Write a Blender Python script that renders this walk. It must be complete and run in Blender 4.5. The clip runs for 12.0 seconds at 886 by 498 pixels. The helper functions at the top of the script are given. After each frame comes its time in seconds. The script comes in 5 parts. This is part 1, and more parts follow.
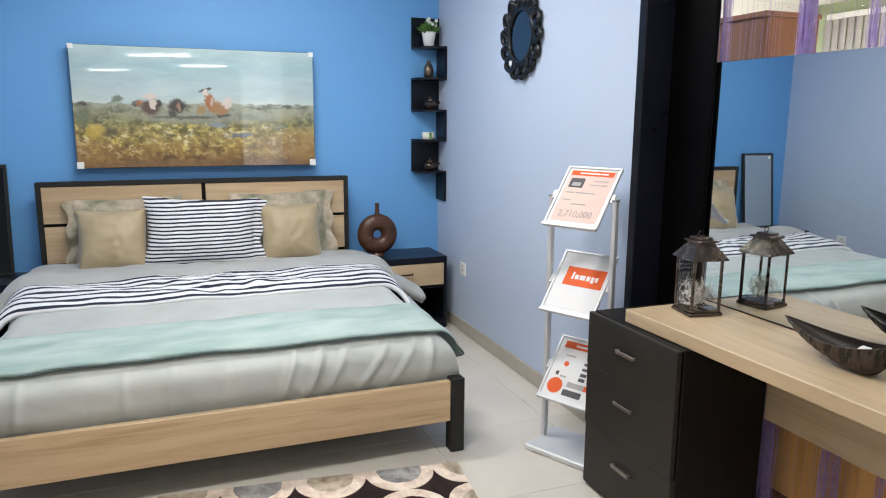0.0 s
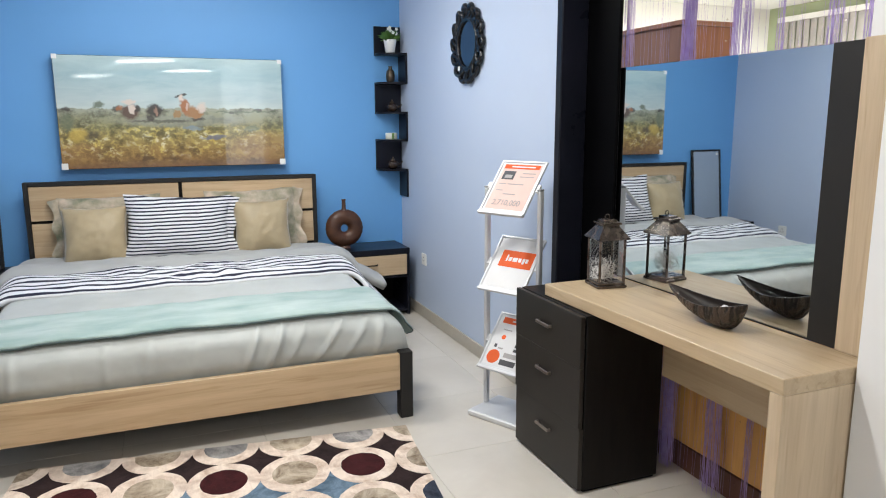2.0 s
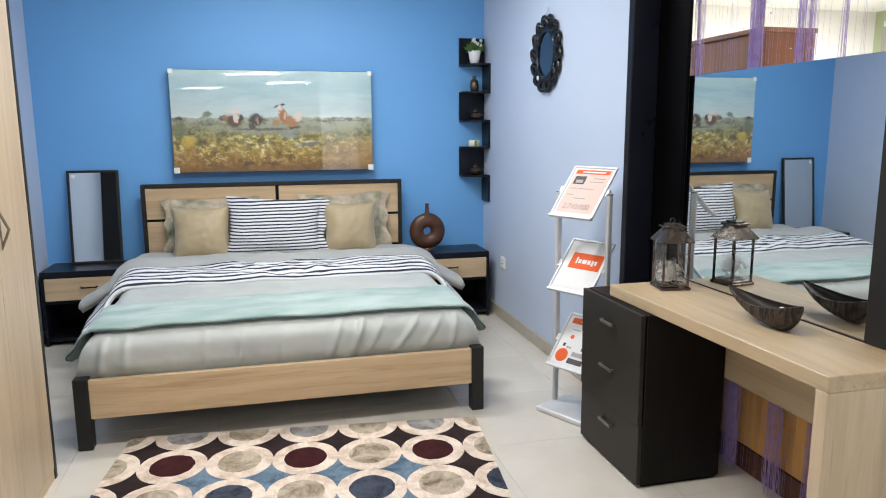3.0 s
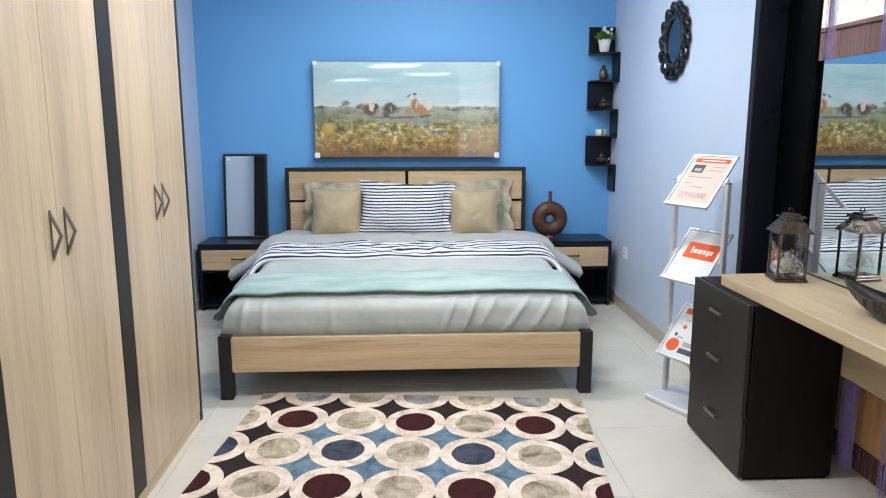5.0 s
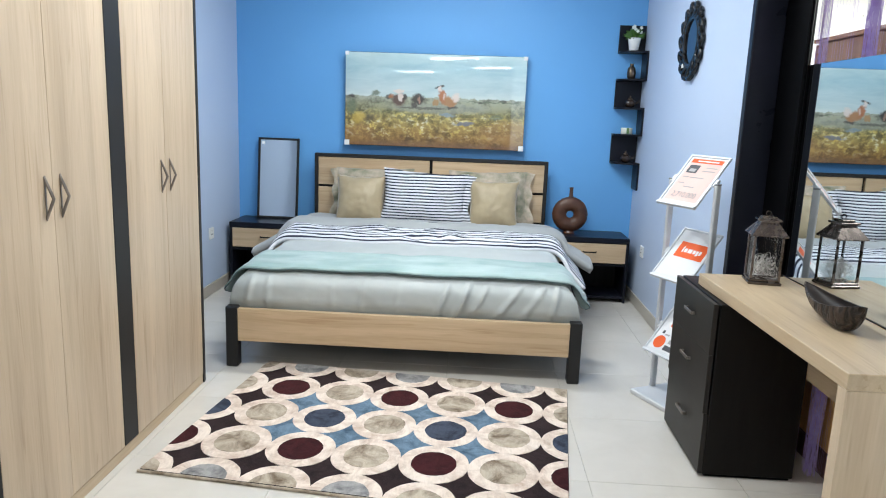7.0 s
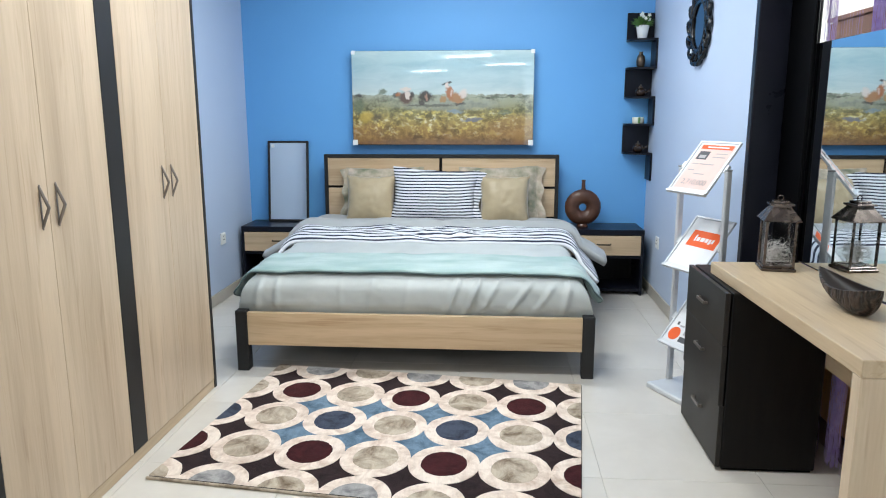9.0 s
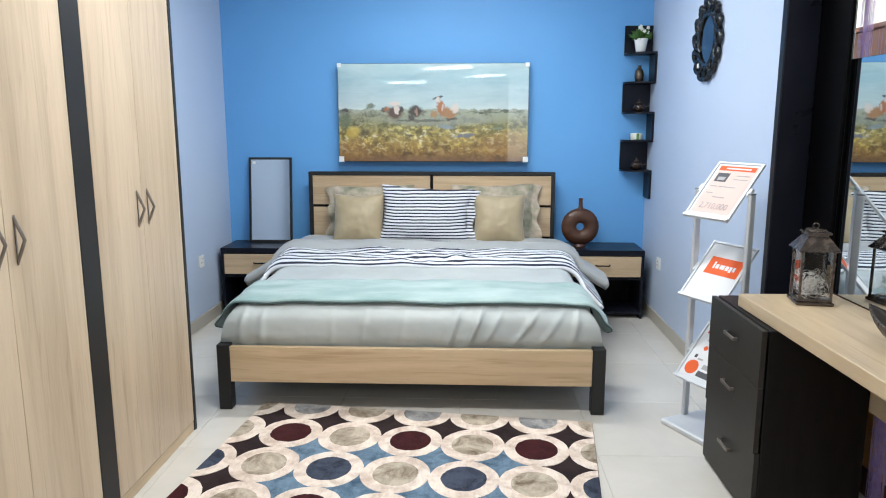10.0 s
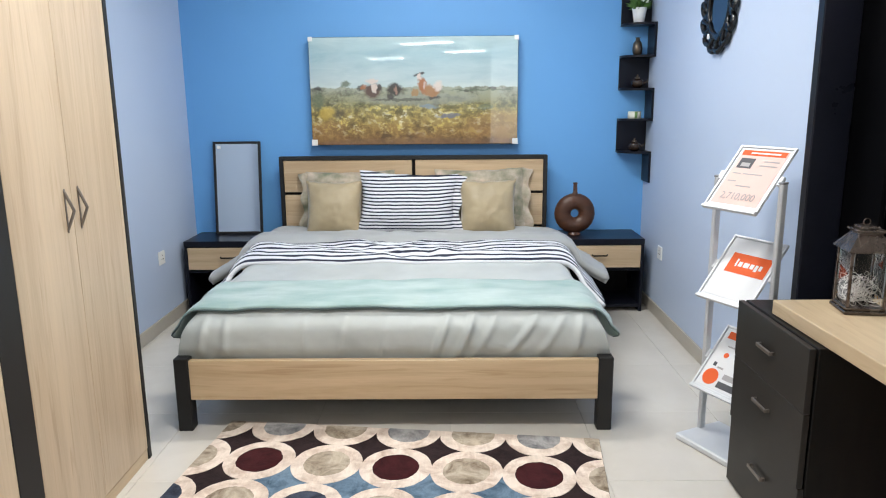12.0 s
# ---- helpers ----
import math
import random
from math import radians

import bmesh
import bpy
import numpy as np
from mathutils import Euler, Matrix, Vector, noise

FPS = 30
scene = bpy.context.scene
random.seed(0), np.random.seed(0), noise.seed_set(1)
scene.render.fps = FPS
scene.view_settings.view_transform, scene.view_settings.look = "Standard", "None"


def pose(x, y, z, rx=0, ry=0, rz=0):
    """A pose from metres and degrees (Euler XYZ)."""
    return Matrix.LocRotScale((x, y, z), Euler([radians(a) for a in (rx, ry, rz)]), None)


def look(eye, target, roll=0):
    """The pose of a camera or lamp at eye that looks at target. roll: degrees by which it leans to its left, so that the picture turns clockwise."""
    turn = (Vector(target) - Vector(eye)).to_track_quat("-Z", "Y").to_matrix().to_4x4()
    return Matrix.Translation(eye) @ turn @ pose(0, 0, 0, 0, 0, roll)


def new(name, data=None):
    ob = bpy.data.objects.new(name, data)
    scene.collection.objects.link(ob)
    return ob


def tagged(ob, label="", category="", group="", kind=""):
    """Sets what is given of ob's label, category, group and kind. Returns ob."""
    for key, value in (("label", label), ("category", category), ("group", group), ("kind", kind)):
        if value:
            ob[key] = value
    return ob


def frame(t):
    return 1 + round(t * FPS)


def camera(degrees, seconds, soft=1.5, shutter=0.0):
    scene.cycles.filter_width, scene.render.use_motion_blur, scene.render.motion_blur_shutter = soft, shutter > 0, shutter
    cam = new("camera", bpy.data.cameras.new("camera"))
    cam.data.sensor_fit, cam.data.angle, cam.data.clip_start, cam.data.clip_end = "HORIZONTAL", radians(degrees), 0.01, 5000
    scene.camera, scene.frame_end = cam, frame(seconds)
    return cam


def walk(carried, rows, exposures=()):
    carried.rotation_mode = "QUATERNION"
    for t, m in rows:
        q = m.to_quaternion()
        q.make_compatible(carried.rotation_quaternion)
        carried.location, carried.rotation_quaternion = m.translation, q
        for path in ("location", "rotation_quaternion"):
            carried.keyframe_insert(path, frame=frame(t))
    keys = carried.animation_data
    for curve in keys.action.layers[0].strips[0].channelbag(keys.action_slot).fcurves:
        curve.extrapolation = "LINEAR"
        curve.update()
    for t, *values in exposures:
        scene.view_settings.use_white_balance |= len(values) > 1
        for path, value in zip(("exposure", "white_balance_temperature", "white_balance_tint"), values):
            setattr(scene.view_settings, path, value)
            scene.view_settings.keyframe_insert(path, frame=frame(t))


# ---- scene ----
cam = camera(64.3, 12.0, soft=1.1)
PATH = [
    (0, (0.095, 0.052, 1.443), (0.797, 1.889, 1.077), 0.4),
    (0.5, (0.081, -0.065, 1.433), (0.808, 1.762, 1.069), 0.4),
    (1, (0.049, -0.17, 1.439), (0.799, 1.642, 1.048), 0.3),
    (1.5, (0.078, -0.253, 1.436), (0.845, 1.559, 1.075), -0.3),
    (2, (0.149, -0.368, 1.436), (0.878, 1.46, 1.076), -0.2),
    (2.5, (0.167, -0.479, 1.425), (0.751, 1.401, 1.074), 0.0),
    (3, (0.177, -0.573, 1.428), (0.66, 1.339, 1.093), -0.3),
    (3.5, (0.184, -0.604, 1.424), (0.544, 1.336, 1.099), -0.3),
    (5.5, (0.316, -0.792, 1.4), (0.35, 1.175, 1.04), 0.1),
    (6, (0.379, -0.835, 1.409), (0.357, 1.134, 1.057), 0.6),
    (6.5, (0.514, -0.861, 1.398), (0.471, 1.103, 1.022), 2.0),
    (8.5, (0.723, -0.919, 1.395), (0.525, 1.037, 1.024), -0.2),
    (9, (0.696, -0.835, 1.38), (0.55, 1.123, 1.0), -0.1),
    (9.5, (0.635, -0.709, 1.397), (0.525, 1.254, 1.031), -0.3),
    (10, (0.563, -0.574, 1.415), (0.484, 1.393, 1.064), -0.0),
    (10.5, (0.525, -0.486, 1.43), (0.467, 1.485, 1.095), -0.4),
    (11, (0.499, -0.4, 1.415), (0.412, 1.568, 1.066), -0.3),
    (11.5, (0.519, -0.268, 1.426), (0.499, 1.698, 1.058), -0.7),
    (12, (0.523, -0.161, 1.431), (0.499, 1.796, 1.017), -0.5),
]
walk(cam, [(t, look(eye, target, roll)) for t, eye, target, roll in PATH],
     exposures=[(0.0, -0.31, 6850, 11), (2.5, -0.27, 6850, 11), (3.5, -0.24, 6820, 10), (5.5, -0.18, 6380, 8), (8.5, -0.14, 6250, 7), (10.0, -0.14, 6380, 8), (11.5, -0.17, 6700, 10), (12.0, -0.17, 6700, 10)])

# ---- world and lights ----
world = bpy.data.worlds.new("world")
scene.world = world
world.use_nodes = True
bg = world.node_tree.nodes["Background"]
bg.inputs[0].default_value = (0.75, 0.85, 1.0, 1)
bg.inputs[1].default_value = 0.05

CEIL = 2.75
LAMPS = [  # x, y, length, watts, turn in plan
    (0.35, 1.75, 1.2, 48, 0), (0.45, 3.40, 1.2, 42, 0),
    (0.0, -6.5, 1.3, 60, 28), (0.92, -9.4, 1.25, 60, 30), (-1.45, -12.3, 1.25, 60, 20), (-0.6, -2.2, 1.2, 26, 0),
    (5.3, 3.6, 1.2, 560, 0),
]
for lx, ly, ll, watts, turn in LAMPS:
    ld = bpy.data.lights.new("tube_light", "AREA")
    ld.shape, ld.size, ld.size_y, ld.energy = "RECTANGLE", ll, 0.16, watts
    ld.color = (0.94, 0.975, 0.99)
    new("tube_light", ld).matrix_world = pose(lx, ly, CEIL - 0.095, 0, 0, turn)
# daylight through the shop window behind
wd = bpy.data.lights.new("window_daylight", "AREA")
wd.shape, wd.size, wd.size_y, wd.energy, wd.color = "RECTANGLE", 0.72, 2.2, 16, (0.86, 0.95, 1.0)
new("window_daylight", wd).matrix_world = pose(1.59, -3.07, 1.3, 90, 0, 0)


# ---- materials ----
def mat(name, col=(0.8, 0.8, 0.8), rough=0.5, metal=0.0, **kw):
    m = bpy.data.materials.new(name)
    m.use_nodes = True
    b = m.node_tree.nodes["Principled BSDF"]
    b.inputs["Base Color"].default_value = (*col, 1)
    b.inputs["Roughness"].default_value = rough
    b.inputs["Metallic"].default_value = metal
    for k, v in kw.items():
        b.inputs[k.replace("_", " ")].default_value = v
    return m


def nd(m, kind, **kw):
    n = m.node_tree.nodes.new(kind)
    for k, v in kw.items():
        n.inputs[k].default_value = v
    return n


def ln(m, a, ao, b, bi):
    m.node_tree.links.new(a.outputs[ao], b.inputs[bi])


def bsdf(m):
    return m.node_tree.nodes["Principled BSDF"]


def coords(m, scale=(1, 1, 1), kind="Object", rot=(0, 0, 0)):
    t, g = nd(m, "ShaderNodeTexCoord"), nd(m, "ShaderNodeMapping")
    g.inputs["Scale"].default_value = scale
    g.inputs["Rotation"].default_value = rot
    ln(m, t, kind, g, "Vector")
    return g


def ramp(m, src, out, stops):
    r = nd(m, "ShaderNodeValToRGB")
    e = r.color_ramp.elements
    while len(e) < len(stops):
        e.new(0.5)
    for k, (p, c) in zip(e, stops):
        k.position, k.color = p, (*c, 1)
    ln(m, src, out, r, "Fac")
    return r


def noise_tex(m, vec, scale, detail=4.0, rough=0.55, dist=0.0):
    n = nd(m, "ShaderNodeTexNoise", Scale=scale, Detail=detail, Roughness=rough, Distortion=dist)
    ln(m, vec, "Vector", n, "Vector")
    return n


def bump(m, src, out, strength=0.1, dist=0.01, prev=None):
    b = nd(m, "ShaderNodeBump", Strength=strength, Distance=dist)
    ln(m, src, out, b, "Height")
    if prev:
        ln(m, prev, "Normal", b, "Normal")
    ln(m, b, "Normal", bsdf(m), "Normal")
    return b


def mix(m, a, ao, b, bo, fac=None, fo="Fac", f=0.5, mode="MIX"):
    x = nd(m, "ShaderNodeMix")
    x.data_type, x.blend_type = "RGBA", mode
    x.inputs["Factor"].default_value = f
    if fac:
        ln(m, fac, fo, x, "Factor")
    ln(m, a, ao, x, 6)
    ln(m, b, bo, x, 7)
    return x


def mottled(name, c1, c2, scale=3.0, rough=0.5, fine=120.0, bstr=0.05, bdist=0.002, metal=0.0, stretch=(1, 1, 1), rvar=0.08, **kw):
    """Two-scale variation: broad tone and fine relief."""
    m = mat(name, c1, rough, metal, **kw)
    v = coords(m, stretch)
    n = noise_tex(m, v, scale, 5)
    r = ramp(m, n, "Fac", [(0.3, c1), (0.7, c2)])
    ln(m, r, "Color", bsdf(m), "Base Color")
    n2 = noise_tex(m, v, fine, 3)
    bump(m, n2, "Fac", bstr, bdist)
    mr = nd(m, "ShaderNodeMapRange")
    mr.inputs["To Min"].default_value, mr.inputs["To Max"].default_value = max(rough - rvar, 0.02), min(rough + rvar, 1)
    ln(m, n, "Fac", mr, "Value")
    ln(m, mr, "Result", bsdf(m), "Roughness")
    return m


def oak(name, axis, light=(0.61, 0.455, 0.29), dark=(0.46, 0.32, 0.19), rough=0.37):
    m = mat(name, light, rough)
    s = {"x": (1.2, 22, 22), "y": (22, 1.2, 22), "z": (22, 22, 1.2)}[axis]
    info = nd(m, "ShaderNodeObjectInfo")
    v = coords(m, s)
    add = nd(m, "ShaderNodeVectorMath")
    sc = nd(m, "ShaderNodeVectorMath")
    sc.operation = "SCALE"
    comb = nd(m, "ShaderNodeCombineXYZ", X=7.0, Y=5.0, Z=9.0)
    ln(m, comb, "Vector", sc, 0)
    ln(m, info, "Random", sc, "Scale")
    ln(m, v, "Vector", add, 0)
    ln(m, sc, "Vector", add, 1)
    n = noise_tex(m, add, 0.55, 6, 0.6, 0.9)
    mid = tuple((a + b) / 2 for a, b in zip(light, dark))
    r = ramp(m, n, "Fac", [(0.25, dark), (0.42, mid), (0.55, light), (0.8, tuple(min(c * 1.08, 1) for c in light))])
    f = noise_tex(m, add, 5.0, 3, 0.7)
    fr = ramp(m, f, "Fac", [(0.35, (0.78, 0.74, 0.7)), (0.6, (1, 1, 1))])
    x = mix(m, r, "Color", fr, "Color", f=0.24, mode="MULTIPLY")
    broad = noise_tex(m, add, 0.14, 3, 0.5, 0.4)
    br = ramp(m, broad, "Fac", [(0.3, (0.88, 0.87, 0.86)), (0.7, (1.06, 1.05, 1.03))])
    kn = noise_tex(m, add, 1.8, 2, 0.5, 1.2)
    kr = ramp(m, kn, "Fac", [(0.58, (1, 1, 1)), (0.70, (0.74, 0.67, 0.60))])
    x1 = mix(m, x, 2, kr, "Color", f=0.5, mode="MULTIPLY")
    # cathedral figure: stretched growth rings in the middle of a board
    wv = nd(m, "ShaderNodeTexWave", Scale=0.16, Distortion=7.0, Detail=3.0)
    wv.inputs["Detail Scale"].default_value = 0.5
    ln(m, add, "Vector", wv, "Vector")
    wr_ = ramp(m, wv, "Fac", [(0.0, (0.86, 0.83, 0.80)), (0.22, (1, 1, 1)), (1.0, (1.03, 1.03, 1.02))])
    x1 = mix(m, x1, 2, wr_, "Color", f=0.28, mode="MULTIPLY")
    x2 = mix(m, x1, 2, br, "Color", f=1.0, mode="MULTIPLY")
    ln(m, x2, 2, bsdf(m), "Base Color")
    bump(m, f, "Fac", 0.08, 0.001)
    return m


M = {}
M["blue"] = mottled("blue_wall_paint", (0.125, 0.365, 0.72), (0.137, 0.385, 0.75), 1.3, 0.55, 160, 0.10, 0.0015)
M["lav"] = mottled("pale_lavender_wall_paint", (0.488, 0.575, 0.738), (0.516, 0.603, 0.757), 1.1, 0.55, 160, 0.10, 0.0015)
M["white"] = mottled("white_wall_paint", (0.86, 0.86, 0.86), (0.89, 0.89, 0.89), 1.0, 0.6, 150, 0.08, 0.0015)
M["ceil"] = mottled("ceiling_paint", (0.80, 0.80, 0.79), (0.84, 0.84, 0.83), 0.8, 0.8, 90, 0.05, 0.002)
M["green"] = mottled("pale_green_wall_paint", (0.40, 0.48, 0.30), (0.44, 0.52, 0.33), 1.0, 0.6)
M["skirt"] = mottled("beige_skirting_tile", (0.40, 0.36, 0.31), (0.47, 0.43, 0.37), 6, 0.3)
M["grout"] = mottled("grey_grout", (0.50, 0.47, 0.42), (0.56, 0.53, 0.48), 20, 0.8)
M["oak_x"] = oak("oak_grain_x", "x")
M["oak_y"] = oak("oak_grain_y", "y", (0.57, 0.445, 0.295), (0.47, 0.345, 0.215))
M["oak_z"] = oak("oak_grain_z", "z", (0.60, 0.475, 0.342), (0.48, 0.365, 0.25))
M["oak_end"] = oak("oak_table_end", "z", (0.62, 0.49, 0.345), (0.52, 0.395, 0.265))
M["anth"] = mottled("anthracite_laminate", (0.018, 0.0175, 0.0175), (0.024, 0.0225, 0.022), 4, 0.45, 200, 0.08, 0.001, Specular_IOR_Level=0.25)
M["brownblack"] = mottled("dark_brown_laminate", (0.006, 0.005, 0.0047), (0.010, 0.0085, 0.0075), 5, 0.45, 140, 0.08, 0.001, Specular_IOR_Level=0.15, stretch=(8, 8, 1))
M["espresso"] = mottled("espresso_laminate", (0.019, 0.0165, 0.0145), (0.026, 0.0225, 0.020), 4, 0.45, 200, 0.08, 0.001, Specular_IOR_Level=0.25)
M["black"] = mottled("black_lacquer", (0.0012, 0.0012, 0.0016), (0.002, 0.002, 0.0026), 5, 0.45, 60, 0.02, 0.001, Specular_IOR_Level=0.05)
M["navyblack"] = mottled("blue_black_laminate", (0.006, 0.007, 0.012), (0.009, 0.010, 0.017), 5, 0.3, 120, 0.05, 0.001, Specular_IOR_Level=0.2)
M["steel"] = mottled("brushed_steel", (0.62, 0.62, 0.62), (0.72, 0.72, 0.72), 8, 0.28, 300, 0.06, 0.0005, 1.0)
M["alu"] = mottled("matt_aluminium", (0.62, 0.63, 0.65), (0.70, 0.71, 0.73), 8, 0.5, 300, 0.05, 0.0005, 0.35)
M["mirror"] = mat("mirror_silver", (0.70, 0.735, 0.75), 0.015, 1.0)
M["plastic"] = mottled("white_plastic", (0.78, 0.78, 0.76), (0.82, 0.82, 0.80), 9, 0.35)
M["lamp"] = mat("fluorescent_tube_glow", (1, 1, 1), 0.4)
bsdf(M["lamp"]).inputs["Emission Color"].default_value = (1.0, 0.97, 0.93, 1)
bsdf(M["lamp"]).inputs["Emission Strength"].default_value = 14.0

# ceramic floor tile, a slight tone of its own on each tile
m = mat("pale_stone_tile", (0.5, 0.46, 0.41), 0.16)
v = coords(m)
info = nd(m, "ShaderNodeObjectInfo")
n = noise_tex(m, v, 2.2, 6, 0.6, 0.5)
r = ramp(m, n, "Fac", [(0.3, (0.59, 0.55, 0.49)), (0.7, (0.67, 0.63, 0.57))])
hv = nd(m, "ShaderNodeHueSaturation")
mr = nd(m, "ShaderNodeMapRange")
mr.inputs["To Min"].default_value, mr.inputs["To Max"].default_value = 0.96, 1.03
ln(m, info, "Random", mr, "Value")
ln(m, mr, "Result", hv, "Value")
ln(m, r, "Color", hv, "Color")
ln(m, hv, "Color", bsdf(m), "Base Color")
n2 = noise_tex(m, v, 40, 3)
rr = nd(m, "ShaderNodeMapRange")
rr.inputs["To Min"].default_value, rr.inputs["To Max"].default_value = 0.14, 0.34
ln(m, n, "Fac", rr, "Value")
ln(m, rr, "Result", bsdf(m), "Roughness")
bump(m, n2, "Fac", 0.02, 0.001)
M["tile"] = m


def cloth(name, c1, c2, scale=6, rough=0.85, weave=900.0, sheen=0.25, bstr=0.15, stretch=(1, 1, 1)):
    m = mottled(name, c1, c2, scale, rough, weave, bstr, 0.001, stretch=stretch)
    b = bsdf(m)
    b.inputs["Sheen Weight"].default_value = sheen
    b.inputs["Sheen Roughness"].default_value = 0.4
    return m


def stripes(name, axis, pitch, line=0.36, space="Object", base=(0.72, 0.73, 0.76), dark=(0.012, 0.015, 0.035), wob=0.004, lead=0.36):
    m = mat(name, base, 0.85)
    v = coords(m, kind=space)
    wn = noise_tex(m, v, 5.0, 2)
    sep = nd(m, "ShaderNodeSeparateXYZ")
    ln(m, v, "Vector", sep, "Vector")
    a = nd(m, "ShaderNodeMath")
    a.operation = "MULTIPLY_ADD"
    ln(m, wn, "Fac", a, 0)
    a.inputs[1].default_value = wob
    ln(m, sep, axis, a, 2)
    d = nd(m, "ShaderNodeMath")
    d.operation = "DIVIDE"
    ln(m, a, "Value", d, 0)
    d.inputs[1].default_value = pitch
    fr = nd(m, "ShaderNodeMath")
    fr.operation = "FRACT"
    ln(m, d, "Value", fr, 0)
    r = ramp(m, fr, "Value", [(lead, base), (lead + 0.05, dark), (lead + line, dark), (lead + line + 0.05, base)])
    ln(m, r, "Color", bsdf(m), "Base Color")
    w = noise_tex(m, v, 700, 2)
    bump(m, w, "Fac", 0.15, 0.001)
    return m


M["sage"] = cloth("sage_grey_satin", (0.405, 0.428, 0.418), (0.475, 0.502, 0.492), 5, 0.55, 260, 0.3, 0.02)
_m = M["sage"]
_w = nd(_m, "ShaderNodeTexNoise", Scale=4.0, Detail=2.0, Roughness=0.45, Distortion=0.8)
ln(_m, coords(_m, (1.2, 0.9, 0.8)), "Vector", _w, "Vector")
_b = [q for q in _m.node_tree.nodes if q.bl_idname == "ShaderNodeBump"][0]
bump(_m, _w, "Fac", 0.24, 0.03, _b)
M["greyfold"] = cloth("mid_grey_cotton", (0.34, 0.345, 0.34), (0.40, 0.405, 0.40), 5, 0.7, 300, 0.3, 0.04)
M["teal"] = cloth("sea_green_plush", (0.235, 0.35, 0.338), (0.43, 0.525, 0.508), 5, 0.9, 260, 0.3, 0.35, (0.7, 2.2, 1))
M["gold"] = cloth("sand_gold_satin", (0.37, 0.29, 0.175), (0.43, 0.345, 0.215), 9, 0.5, 500, 0.4, 0.1)
M["sham"] = cloth("green_beige_print", (0.15, 0.17, 0.10), (0.62, 0.50, 0.40), 10, 0.8, 500, 0.3, 0.15)
M["sheet"] = cloth("white_sheet", (0.72, 0.72, 0.70), (0.76, 0.76, 0.74), 8)
M["stripe_fold"] = stripes("navy_white_stripe_cotton", "Y", 0.148, 0.40, space="UV", wob=0.07)
M["stripe_pillow"] = stripes("navy_white_stripe_pillow", "Z", 0.0222, 0.42, wob=0.014)
M["piping"] = cloth("dark_teal_piping", (0.07, 0.11, 0.11), (0.09, 0.13, 0.13), 20)


# ---- mesh helpers ----
ORIGIN = {}


def thing(name, at, label, category, group=""):
    e = new(name)
    e.location = at
    e.empty_display_size = 0.05
    ORIGIN[e] = Vector(at)
    return tagged(e, label, category, group)


def mesh_of(name, bm, material, smooth=None):
    me = bpy.data.meshes.new(name)
    bmesh.ops.recalc_face_normals(bm, faces=bm.faces)
    if smooth:
        for f in bm.faces:
            f.smooth = True
        for e in bm.edges:
            e.smooth = not (e.is_manifold and e.calc_face_angle(0) > radians(smooth))
    bm.to_mesh(me)
    bm.free()
    me.materials.append(material)
    return me


def part(name, bm, material, parent, label="", smooth=None):
    """One mesh under a thing or a part; its vertices are given in the world."""
    o = ORIGIN[parent]
    bmesh.ops.translate(bm, verts=bm.verts, vec=-o)
    ob = new(name, mesh_of(name, bm, material, smooth))
    ob.parent = parent
    ORIGIN[ob] = o
    return tagged(ob, label)


def solo(name, bm, material, at, label="", category="", group="", kind="", smooth=None):
    """A thing or piece of the setting that is one mesh."""
    at = Vector(at)
    bmesh.ops.translate(bm, verts=bm.verts, vec=-at)
    ob = new(name, mesh_of(name, bm, material, smooth))
    ob.location = at
    ORIGIN[ob] = at
    return tagged(ob, label, category, group, kind)


def box(x0, x1, y0, y1, z0, z1, bev=0.003, bm=None, m=None, seg=1):
    bm = bm or bmesh.new()
    mm = Matrix.Translation(((x0 + x1) / 2, (y0 + y1) / 2, (z0 + z1) / 2)) @ Matrix.Diagonal((abs(x1 - x0), abs(y1 - y0), abs(z1 - z0), 1))
    vs = bmesh.ops.create_cube(bm, size=1, matrix=mm)["verts"]
    if bev:
        es = list({e for v in vs for e in v.link_edges})
        g = bmesh.ops.bevel(bm, geom=es, offset=bev, segments=seg, affect="EDGES", profile=0.5)
        vs = list({v for f in g["faces"] for v in f.verts} | {v for v in vs if v.is_valid})
    if m is not None:
        bmesh.ops.transform(bm, matrix=m, verts=list({v for v in vs if v.is_valid} ))
    return bm


def lathe(profile, at=(0, 0, 0), seg=32, bm=None, m=None):
    """A turned body from (radius, height) pairs."""
    bm = bm or bmesh.new()
    rings, made = [], []
    for rad, h in profile:
        ring = [bm.verts.new((rad * math.cos(2 * math.pi * k / seg), rad * math.sin(2 * math.pi * k / seg), h)) for k in range(seg)]
        rings.append(ring)
        made += ring
    for a, b in zip(rings, rings[1:]):
        for k in range(seg):
            bm.faces.new((a[k], a[(k + 1) % seg], b[(k + 1) % seg], b[k]))
    for ring in (rings[0], rings[-1]):
        if len({v.co.to_tuple(5) for v in ring}) > 2:
            bm.faces.new(ring)
    bmesh.ops.transform(bm, matrix=(m if m is not None else Matrix.Translation(at)), verts=made)
    return bm


